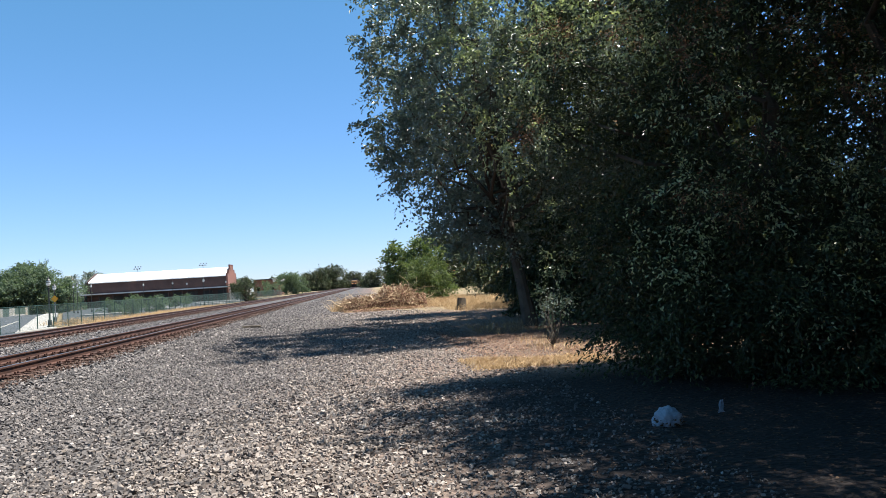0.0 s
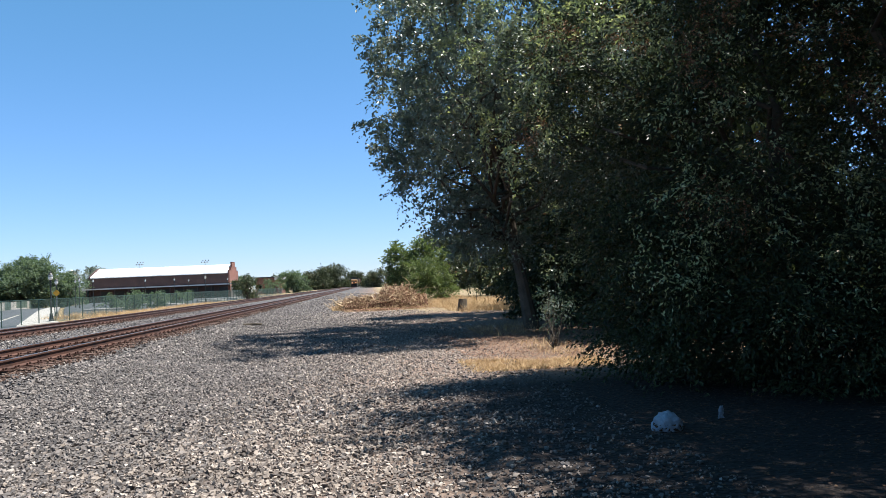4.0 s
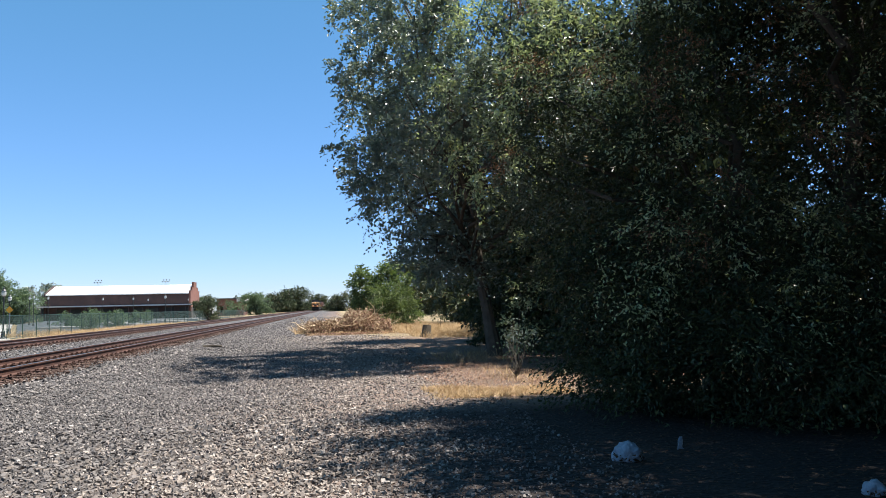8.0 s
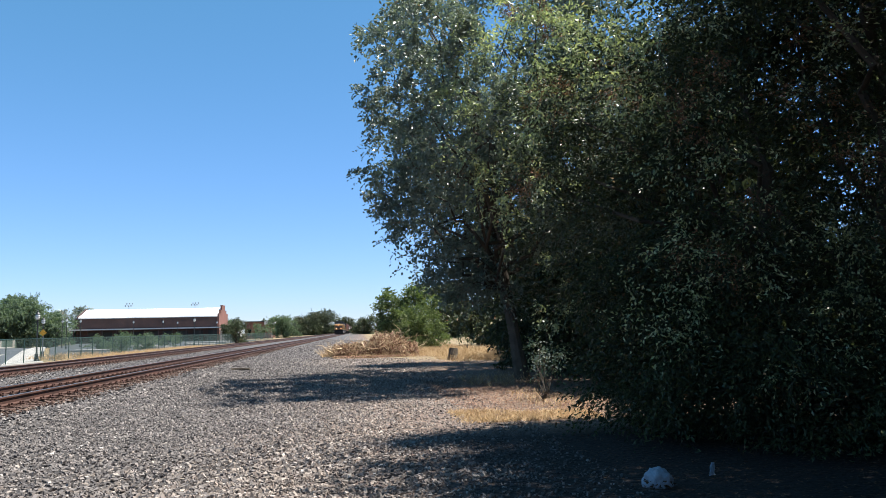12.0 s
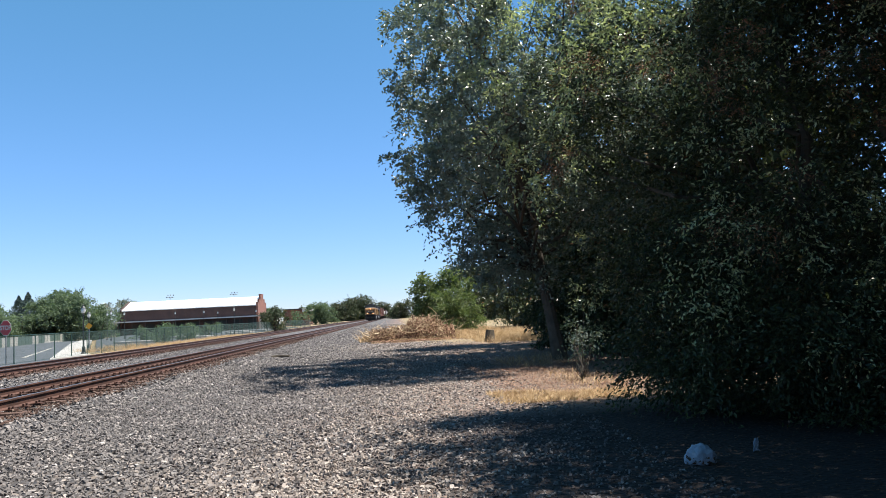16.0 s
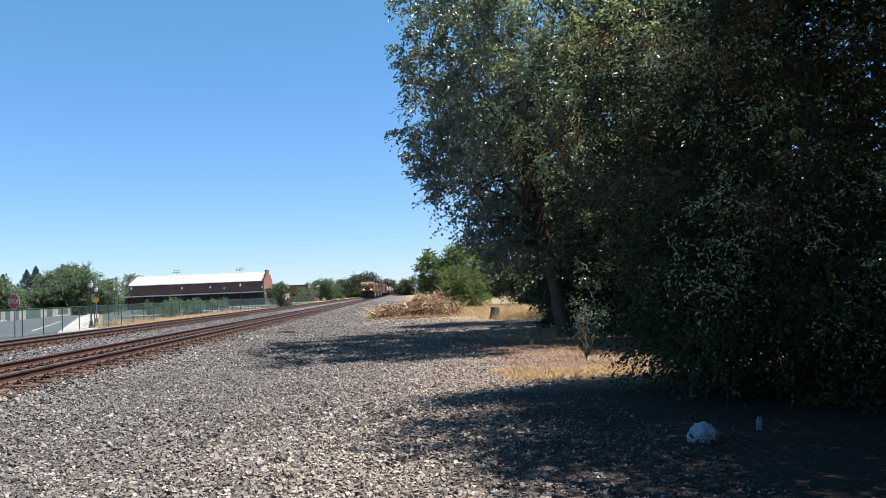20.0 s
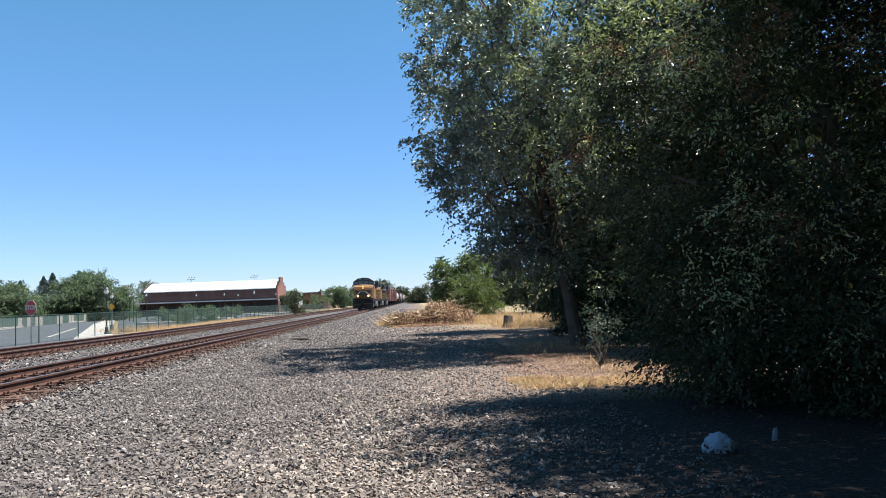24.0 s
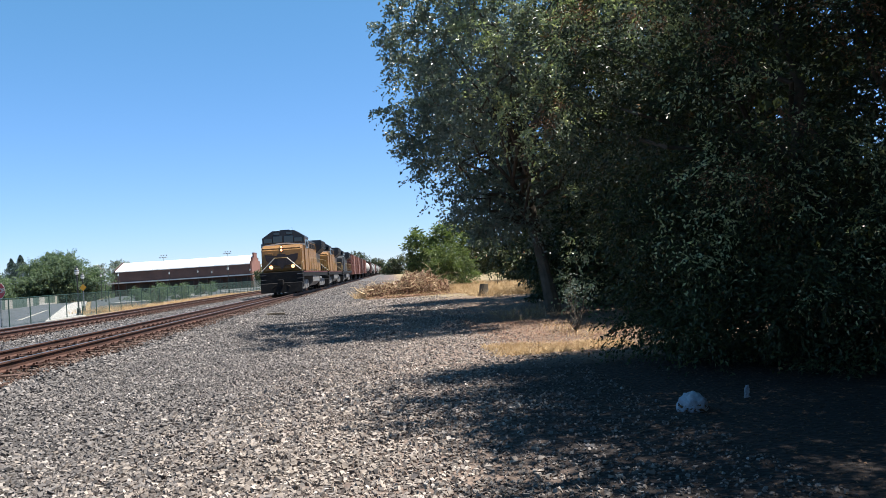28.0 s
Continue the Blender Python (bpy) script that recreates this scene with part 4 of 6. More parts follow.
def near_tree():
    """Big shrubby tree whose leafy skirts reach the ground."""
    rng = np.random.default_rng(21)
    t = thing("privet_tree", pose(0, 0, 0), "tall dark evergreen tree with foliage down to the ground", "tree")
    bm = bmesh.new()
    for a, b, r in (((7.4, 10.0, -0.1), (7.6, 9.6, 7.5), 0.20), ((8.3, 9.6, -0.1), (9.3, 8.6, 7.0), 0.17), ((6.6, 10.3, -0.1), (5.2, 10.0, 6.6), 0.13), ((9.4, 6.6, -0.1), (8.6, 6.2, 6.5), 0.15)):
        limb(bm, bent(rng, a, b, 7, 0.25), r, r * 0.35)
    part("trunk", bm, "bark", t)
    blobs = [
        (4.6, 10.4, 1.0, 1.1, 1.0, 1.0), (5.4, 9.4, 1.3, 1.3, 1.1, 1.3), (6.5, 9.0, 1.5, 1.4, 1.1, 1.5), (7.7, 8.8, 1.6, 1.4, 1.2, 1.6), (9.2, 8.8, 2.0, 1.8, 1.6, 2.0, 0.3),
        (4.0, 10.6, 2.8, 1.3, 1.2, 1.3), (5.7, 9.9, 3.4, 1.6, 1.5, 1.6), (7.3, 9.5, 3.9, 1.7, 1.5, 1.7), (9.0, 9.0, 4.6, 1.8, 1.7, 1.9, 0.3),
        (4.3, 10.3, 5.0, 1.4, 1.3, 1.4), (6.2, 9.8, 5.8, 1.8, 1.6, 1.7), (8.0, 9.2, 6.4, 1.9, 1.8, 1.8), (4.5, 8.0, 7.4, 1.5, 1.7, 1.2), (6.4, 9.4, 8.0, 2.0, 2.0, 1.7),
        (8.6, 9.4, 8.5, 2.2, 2.0, 1.8, 0.3), (5.7, 7.0, 7.2, 1.3, 1.3, 1.0), (6.8, 4.9, 7.4, 1.6, 1.6, 1.2), (5.5, 5.5, 6.8, 0.9, 0.9, 0.7), (8.4, 6.5, 7.0, 1.9, 2.0, 1.6),
        (3.2, 10.8, 3.9, 0.7, 0.7, 0.8, 1.5), (3.3, 10.7, 4.7, 0.7, 0.7, 0.6, 1.3), (2.85, 11.0, 4.0, 0.5, 0.6, 0.6, 1.2),
        (7.4, 9.6, 9.8, 2.2, 1.8, 1.5), (5.6, 9.8, 9.2, 1.6, 1.5, 1.4), (9.6, 9.8, 10.0, 2.2, 1.8, 1.6, 0.6),
        (4.2, 10.4, 1.4, 0.9, 0.9, 1.2, 1.6), (4.15, 10.6, 0.6, 0.7, 0.8, 0.6, 2.0), (4.8, 10.9, 1.9, 1.1, 0.8, 1.1, 1.4), (3.9, 10.9, 2.6, 1.0, 0.8, 1.0, 1.3),
        (4.5, 9.3, 0.7, 0.9, 1.0, 0.8, 1.6), (5.5, 8.8, 0.8, 1.1, 0.9, 0.9, 1.6), (6.7, 8.5, 0.9, 1.2, 0.9, 1.0, 1.6), (8.0, 8.3, 1.0, 1.2, 0.9, 1.1, 1.6), (5.0, 10.2, 0.6, 1.2, 0.8, 0.7, 1.6), (6.6, 10.0, 0.6, 1.4, 0.8, 0.7, 1.6), (8.4, 9.8, 0.6, 1.5, 0.8, 0.7, 1.6),
    ]
    for b in blobs:
        part("limb", limb(bmesh.new(), bent(rng, (7.8 + 0.25 * (b[0] - 8), 9.4 + 0.4 * (b[1] - 9.4), max(0.6, b[2] * 0.5)), b[:3], 6, 0.3), 0.06, 0.015, 6), "bark", t)
    def gap(c):
        """Thin foliage along one slanting line through the crown, where the sky shows."""
        p = c - np.array([4.8, 7.6, 3.45])
        d = np.array([0.525, 0.829, 0.191])
        off = np.linalg.norm(p - (p @ d)[:, None] * d, axis=1)
        keep = rng.random(len(c)) < np.clip((off - 0.1) / 0.6, 0.15, 1)
        # and a shaft above the upper sprays, by which the sun reaches them
        p = c - np.array([3.5, 9.8, 5.3])
        rise = p @ np.array(SUN_DIR)
        side = (p - rise[:, None] * np.array(SUN_DIR)) * [0.5, 1, 1]
        return keep & ((rise < 0.7) | (np.linalg.norm(side, axis=1) > 0.8))
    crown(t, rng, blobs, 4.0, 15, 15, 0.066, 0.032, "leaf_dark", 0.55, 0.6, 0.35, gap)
    # heavy inner and rear foliage; unseen overhanging lumps added to block sun and sky
    inner = [
        (10.0, 6.0, 4.0, 2.0, 2.0, 3.0), (10.2, 2.5, 3.4, 2.0, 2.2, 2.8), (9.0, 0.0, 5.2, 2.2, 2.2, 2.4), (8.0, 2.2, 6.6, 1.8, 2.0, 1.4), (10.8, 9.6, 4.5, 1.8, 1.6, 3.2),
        (7.2, 6.2, 6.2, 1.5, 1.8, 1.2), (8.6, 5.0, 5.5, 1.8, 1.8, 1.6), (7.8, 7.2, 8.4, 1.8, 1.6, 1.3), (5.3, 7.4, 8.2, 1.5, 1.6, 1.0), (9.8, 7.5, 6.5, 1.8, 1.8, 2.0), (6.9, 5.5, 7.8, 1.5, 1.5, 1.0), (4.5, 4.6, 6.9, 1.0, 1.1, 0.7), (5.4, 3.6, 7.0, 1.3, 1.2, 0.8), (4.9, 5.9, 6.9, 0.9, 0.9, 0.6), (3.7, 8.8, 7.1, 0.9, 0.8, 0.5), (5.8, 11.2, 5.6, 1.3, 0.7, 1.2), (6.05, 7.1, 7.0, 0.8, 0.8, 0.6, 2.5), (5.7, 7.0, 6.4, 0.6, 0.6, 0.4, 2.5),
        (5.2, 11.2, 0.9, 1.0, 0.5, 0.9, 3.0), (6.6, 11.2, 0.9, 1.1, 0.5, 0.9, 3.0), (8.2, 11.2, 0.9, 1.2, 0.5, 0.9, 3.0), (7.0, 11.3, 5.8, 1.0, 0.7, 0.9),
        (8.0, 11.0, 5.5, 2.2, 0.9, 3.2), (10.5, 11.0, 6.0, 2.0, 1.0, 4.2), (6.0, 11.0, 7.2, 1.8, 0.8, 2.2), (9.5, 11.2, 10.0, 2.5, 1.0, 1.6),
    ]
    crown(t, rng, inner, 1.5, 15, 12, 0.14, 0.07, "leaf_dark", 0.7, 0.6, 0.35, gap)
    # young sprays scattered over the outside, coloured pale to stand for sun flecks
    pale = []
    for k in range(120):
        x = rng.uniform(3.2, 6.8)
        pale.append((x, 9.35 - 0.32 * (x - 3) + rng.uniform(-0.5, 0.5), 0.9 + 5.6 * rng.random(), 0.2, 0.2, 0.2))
    tagged(crown(t, rng, pale, 9, 4, 5, 0.055, 0.027, "leaf_sunlit", 0.26, 0.6, 0.3, gap, "fleck_sprays", "young leaves coloured pale as sun flecks"), kind="stuff")
    # upper sprays get the same pale colour for the sun on them
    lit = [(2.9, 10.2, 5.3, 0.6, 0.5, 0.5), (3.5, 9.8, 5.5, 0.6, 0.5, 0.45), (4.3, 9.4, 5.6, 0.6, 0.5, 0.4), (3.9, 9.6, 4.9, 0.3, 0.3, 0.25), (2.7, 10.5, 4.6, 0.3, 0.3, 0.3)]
    tagged(crown(t, rng, lit, 9, 9, 9, 0.07, 0.032, "leaf_sunlit", 0.32, 0.6, 0.3, None, "sunlit_sprays", "olive leaves coloured pale as if in the sun"), kind="stuff")
    seeds = [(rng.uniform(2.6, 4.4), rng.uniform(9.2, 10.2), rng.uniform(4.6, 5.6), 0.18, 0.16, 0.16) for _ in range(9)]
    seeds += [(rng.uniform(3.4, 6.5), rng.uniform(7.6, 8.8), rng.uniform(2.0, 5.6), 0.25, 0.2, 0.22) for _ in range(22)]
    seed = crown(t, rng, seeds, 10, 6, 7, 0.035, 0.016, "seed_brown", 0.2, 0.5, 0.3, name="seed_mass", label="dry brown seed clusters")
    tagged(seed, kind="stuff")
    return t


def elm_tree():
    """Taller tree with a leaning trunk and a crown hanging out over the gravel."""
    rng = np.random.default_rng(33)
    t = thing("elm_tree", pose(4.96, 22.8, 0), "tall elm tree with a leaning bare trunk over dry grass", "tree")
    bm = bmesh.new()
    limb(bm, [(0, 0, -0.1), (-0.22, 0, 1.2), (-0.48, 0, 2.8), (-0.72, 0, 4.2), (-0.75, 0.1, 6.0), (-0.6, 0.1, 8.5)], 0.20, 0.10, 12)
    part("trunk", bm, "bark", t)
    blobs = [
        (-2.9, -1.2, 5.6, 1.5, 1.9, 1.3, 0.8), (-3.3, 1.8, 5.9, 1.5, 1.9, 1.3, 0.8), (-3.5, 0.2, 7.2, 1.4, 2.0, 1.5, 0.8), (-3.6, -1.0, 9.6, 1.5, 2.0, 1.8, 0.8), (-1.9, -2.4, 8.3, 2.0, 1.8, 2.2, 0.7),
        (-1.7, 0.3, 4.1, 1.1, 1.7, 0.9), (-2.6, 1.3, 11.6, 1.7, 2.2, 1.7), (-0.3, -1.5, 11.0, 2.3, 2.3, 2.2, 0.6), (0.4, -2.6, 7.0, 2.1, 1.9, 2.0, 0.6), (-1.6, 3.2, 8.0, 2.2, 2.0, 2.4),
        (2.0, 0.2, 9.3, 2.3, 2.6, 2.4), (1.6, -1.5, 5.3, 2.0, 2.2, 1.7), (-0.8, 2.6, 5.2, 1.6, 2.0, 1.4), (3.2, 2.0, 6.5, 2.0, 2.4, 2.2), (0.8, 0.6, 13.0, 2.0, 2.0, 1.5), (0.6, 3.6, 9.5, 2.2, 2.0, 2.2),
        (-3.2, -0.5, 4.9, 1.1, 1.4, 1.0, 1.3), (-2.7, -0.3, 3.8, 1.0, 1.5, 0.9, 1.6), (-1.7, 0.2, 3.1, 1.2, 1.5, 0.8, 1.6), (-0.3, 0.8, 3.7, 1.3, 1.5, 1.0, 1.4),
        (-2.9, -4.6, 8.9, 1.1, 1.2, 1.1, 1.5), (-2.0, -4.7, 7.4, 1.2, 1.2, 1.2, 1.4), (-1.9, -3.6, 5.9, 1.0, 1.1, 0.9, 1.2), (-3.0, -3.4, 7.2, 1.0, 1.2, 1.1, 1.2),
        (-3.2, -5.0, 9.6, 1.1, 1.0, 1.0, 1.4), (-3.4, -4.0, 10.4, 1.0, 1.0, 1.1, 1.2), (-0.6, -4.4, 6.6, 1.0, 1.0, 1.0, 1.1), (1.4, 1.8, 4.6, 1.6, 1.6, 1.0, 1.2),
        (-2.6, 4.6, 6.2, 1.6, 1.7, 1.2, 0.9), (-3.2, 3.6, 8.2, 1.4, 1.7, 1.4, 0.9),
    ]
    # upper lumps mostly out of view, added to shade the crown below
    summit = [(2.6, -1.0, 13.4, 2.6, 2.6, 1.6), (3.8, 1.4, 11.0, 2.2, 2.4, 2.0), (4.4, -2.0, 9.2, 1.8, 1.8, 1.8)]
    for b in blobs:
        part("limb", limb(bmesh.new(), bent(rng, (-0.7, 0.05, min(7.5, max(2.8, b[2] * 0.62))), b[:3], 6, 0.3), 0.075, 0.02, 6), "bark", t)
    # front lumps of the elm, their sunlit look put into a pale leaf colour
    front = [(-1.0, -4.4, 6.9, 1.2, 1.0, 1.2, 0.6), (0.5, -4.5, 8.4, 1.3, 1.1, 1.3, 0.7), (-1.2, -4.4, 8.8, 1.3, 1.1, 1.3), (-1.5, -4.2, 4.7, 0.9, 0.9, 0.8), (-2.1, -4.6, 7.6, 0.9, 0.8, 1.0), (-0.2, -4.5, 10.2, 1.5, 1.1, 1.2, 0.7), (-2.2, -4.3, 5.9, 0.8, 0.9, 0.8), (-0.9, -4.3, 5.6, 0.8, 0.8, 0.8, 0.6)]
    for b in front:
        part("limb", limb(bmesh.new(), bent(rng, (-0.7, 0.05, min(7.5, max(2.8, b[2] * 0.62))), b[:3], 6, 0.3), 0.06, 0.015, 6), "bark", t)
    crown(t, rng, front, 1.5, 11, 11, 0.115, 0.052, "leaf_sunlit", 0.5, 0.6, 0.35, name="front_crown", label="glossy olive leaves coloured pale as if sunlit")
    crown(t, rng, blobs, 1.05, 14, 13, 0.120, 0.072, "leaf", 0.46, 0.6, 0.35)
    for b in summit:
        part("limb", limb(bmesh.new(), bent(rng, (-0.6, 0.1, 8.0), b[:3], 6, 0.3), 0.07, 0.02, 6), "bark", t)
    crown(t, rng, summit, 0.5, 12, 9, 0.20, 0.11, "leaf", 0.6, 0.6, 0.35, name="summit_crown")
    seeds = [(rng.uniform(-1.6, 2.2), rng.uniform(-5.2, -4.0), rng.uniform(5.0, 11.5), 0.28, 0.25, 0.25) for _ in range(16)]
    seed = crown(t, rng, seeds, 14, 8, 7, 0.06, 0.03, "seed_brown", 0.22, 0.5, 0.3, name="seed_mass", label="dry brown seed clusters")
    tagged(seed, kind="stuff")
    return t


def build_green():
    elm_tree()
    near_tree()
    # dark trees behind, on the bank beyond the elm
    # the last three stand out of view, added to block the sky's light
    for i, (x, y, h, r, mat) in enumerate(((9.8, 31, 8, 3.2, "leaf_dark"), (11, 25, 9, 3.4, "leaf_dark"), (13.5, 42, 9, 3.8, "leaf_dark"), (11.8, 58, 7, 3.5, "leaf_dark"), (10.2, 38, 7.5, 2.8, "leaf_dark"), (8.4, 27, 6, 2.0, "leaf_dark"), (13.5, 72, 8, 4.2, "leaf_dark"), (14.0, 125, 10, 5.5, "leaf_dark"), (18.5, 19, 12, 3.8, "leaf_dark"), (9.0, 17.5, 9.5, 2.0, "leaf_dark"), (9.2, 21, 7, 2.6, "leaf_dark"), (12.6, 19.4, 3.6, 2.6, "leaf_dark"), (14.5, 24, 5.0, 2.8, "leaf_dark"), (13.5, 9, 9, 3.2, "leaf_dark"), (13.5, 2, 9, 3.4, "leaf_dark"), (12, -6, 9, 3.6, "leaf_dark"))):
        rr = random.Random(100 + i)
        blobs = [(rr.uniform(-r, r) * 0.55, rr.uniform(-r, r) * 0.55, h * rr.uniform(0.15, 0.85), r * rr.uniform(0.45, 0.7), r * rr.uniform(0.45, 0.7), h * rr.uniform(0.16, 0.24)) for _ in range(9)]
        blobs += [(rr.uniform(-r, r) * 0.6, rr.uniform(-r, r) * 0.6, 0.9, r * 0.5, r * 0.5, 0.9) for _ in range(3)]
        simple_tree("shade_tree", x, y, 0, blobs, 0.23, 0.95, 0.36, 0.18, mat, "dense dark green tree on the shaded bank", 50 + i, 0.22, "trees on the bank", sprays=14, leaves=10)
    # two taller trees between the elm and the bank
    tall = [(-2.6, 0.4, 6.0, 1.7, 1.6, 1.3), (-1.6, -0.6, 4.6, 1.5, 1.5, 1.2), (-3.2, -1.6, 7.0, 1.5, 1.5, 1.2), (-4.0, -3.2, 7.8, 1.4, 1.5, 1.1), (-5.0, -4.4, 8.4, 1.2, 1.3, 1.0), (-0.4, 1.4, 6.5, 1.8, 1.8, 1.5), (0.6, 0.0, 4.5, 1.6, 1.6, 1.2), (-1.4, 0.2, 8.2, 1.8, 1.8, 1.4), (-1.0, 0.0, 10.6, 1.8, 1.8, 1.5), (0.6, 0.4, 11.8, 1.8, 1.8, 1.5), (-2.4, 0.0, 9.6, 1.4, 1.5, 1.3), (0.6, 0.6, 9.0, 1.7, 1.7, 1.4), (-2.4, 1.6, 4.8, 1.3, 1.4, 1.0)]
    simple_tree("shade_tree", 7.6, 33.2, 0, tall, 0.55, 0.8, 0.22, 0.11, "leaf_dark", "spreading dark green tree with a bare trunk on the bank", 88, 0.18, "trees on the bank", sprays=14, leaves=10)
    dense = [(0, 0, 3.5, 2.2, 1.8, 1.8), (-0.6, 0.3, 6.2, 2.2, 1.8, 1.7), (0.6, 0, 8.6, 2.2, 1.8, 1.7), (-0.4, 0.2, 10.8, 2.0, 1.7, 1.5), (1.8, 0.4, 5.0, 1.8, 1.6, 1.6), (2.0, 0.2, 9.8, 1.8, 1.6, 1.6), (-1.8, 0.6, 8.4, 1.3, 1.4, 1.5)]
    simple_tree("shade_tree", 9.2, 26.6, 0, dense, 0.62, 0.8, 0.26, 0.13, "leaf_dark", "tall dense dark green tree behind the elm", 89, 0.22, "trees on the bank", sprays=14, leaves=10)
    # tall trees behind the path's start, out of view, added to block sky light
    for i, (x, y, h, r) in enumerate(((6.5, -7, 13, 5.5), (1.0, -10, 13, 5.5), (-4.0, -13, 12, 5), (11, -14, 12, 5))):
        rr = random.Random(190 + i)
        blobs = [(rr.uniform(-r, r) * 0.6, rr.uniform(-r, r) * 0.6, h * rr.uniform(0.25, 0.9), r * rr.uniform(0.45, 0.65), r * rr.uniform(0.45, 0.65), h * 0.16) for _ in range(10)]
        simple_tree("shade_tree", x, y, 0, blobs, 0.16, 1.1, 0.5, 0.26, "leaf_dark", "unseen tall dense tree added to block sky light", 195 + i, 0.3, "trees on the bank", sprays=12, leaves=8)
    for i, (x, y, h, r) in enumerate(((6.9, 24.6, 3.8, 1.6), (7.4, 20.6, 3.2, 1.6), (6.6, 28.5, 4.2, 1.7), (8.4, 35.5, 3.6, 1.7), (7.6, 32.0, 4.5, 1.8), (11.0, 46.0, 4.5, 2.2))):
        rr = random.Random(150 + i)
        blobs = [(rr.uniform(-r, r) * 0.5, rr.uniform(-r, r) * 0.5, h * rr.uniform(0.12, 0.8), r * rr.uniform(0.5, 0.7), r * rr.uniform(0.5, 0.7), h * 0.2) for _ in range(8)]
        simple_tree("shade_shrub", x, y, 0, blobs, 2.2, 0.5, 0.16, 0.08, "leaf_dark", "dark leafy shrub in the shade of the trees", 170 + i, 0.07, "shrubs on the bank", "shrub")
    simple_tree("dry_shrub", 7.1, 50.0, 0, [(0, 0, 0.6, 0.5, 0.4, 0.4), (-0.3, 0.1, 0.9, 0.35, 0.3, 0.3)], 9, 0.3, 0.09, 0.04, "leaf_dark", "low dark shrub standing in dry grass", 91, 0.03, "", "shrub", 8, 7)
    # bright bush behind the brush pile
    simple_tree("small_tree", 3.9, 59.0, 0, [(-0.9, 0, 4.0, 1.3, 1.2, 0.75), (-1.9, 0.2, 3.7, 0.75, 1.0, 0.6), (0.5, 0.2, 4.3, 1.1, 1.1, 0.6), (-0.6, 0, 3.1, 1.5, 1.3, 0.8), (1.3, 0.4, 3.4, 1.0, 1.1, 0.8), (-1.4, -0.2, 2.3, 1.0, 1.1, 0.9)], 2.3, 0.5, 0.26, 0.11, "leaf_bright", "small broad-leaved green tree behind dead brush", 71, 0.10, "", "tree", 12, 9)
    simple_tree("green_bush", 4.1, 57.4, 0, [(0.7, -0.2, 2.2, 1.4, 1.2, 1.0), (-0.5, -0.4, 1.9, 1.3, 1.2, 1.1), (1.2, -0.5, 1.1, 1.1, 1.1, 1.0), (0.0, -0.8, 1.0, 1.5, 1.1, 0.9)], 3.0, 0.5, 0.26, 0.06, "leaf_bright", "feathery light green bush behind a pile of dead brush", 72, 0.08, "", "bush", 12, 9)


def dry_grass():
    rng = np.random.default_rng(5)
    zones = [(1.6, 4.3, 12.7, 14.4, 15000, 0.08), (3.6, 5.6, 13.8, 17.0, 700, 0.17), (-2.4, 0.4, 46.0, 48.6, 1800, 0.6), (3.4, 4.7, 15.0, 18.5, 500, 0.15), (4.0, 9.5, 36, 62, 26000, 0.34), (2.0, 8.0, 48, 75, 16000, 0.36), (-1.8, 5.0, 44.0, 48.5, 5000, 0.22), (3.0, 5.4, 20.5, 25.0, 700, 0.22), (-21.8, -17.2, 55, 100, 24000, 0.42), (-27.0, -23.4, 62, 76, 2600, 0.45)]
    for x0, x1, y0, y1, n, h in zones:
        x, y = rng.uniform(x0, x1, n), rng.uniform(y0, y1, n)
        u, v = (x - x0) / (x1 - x0) * 2 - 1, (y - y0) / (y1 - y0) * 2 - 1
        edge = 1 - u ** 4 - v ** 4 + 0.45 * np.sin(x * 3.1 + y) + 0.3 * np.sin(y * 4.3 - x * 1.7) + 0.5 * rng.standard_normal(n)
        k = edge > 0.35
        x, y = x[k], y[k]
        n = len(x)
        z = ground_h(x, y) - 0.01
        a = rng.random(n) * 6.283
        hh = h * (0.4 + 0.9 * rng.random(n))
        w = 0.0018 + 0.003 * rng.random(n) + 0.00016 * y
        lean = rng.standard_normal((n, 2)) * 0.8 * hh[:, None]
        p0 = np.stack([x - np.cos(a) * w, y - np.sin(a) * w, z], 1)
        p1 = np.stack([x + np.cos(a) * w, y + np.sin(a) * w, z], 1)
        p2 = np.stack([x + lean[:, 0], y + lean[:, 1], z + hh], 1)
        v = np.stack([p0, p1, p2], 1).reshape(-1, 3)
        f = np.arange(3 * n).reshape(-1, 3)
        tagged(soup("dry_grass", v, f, "straw"), "tuft of straw-yellow dry grass on the earth", "grass", kind="stuff")


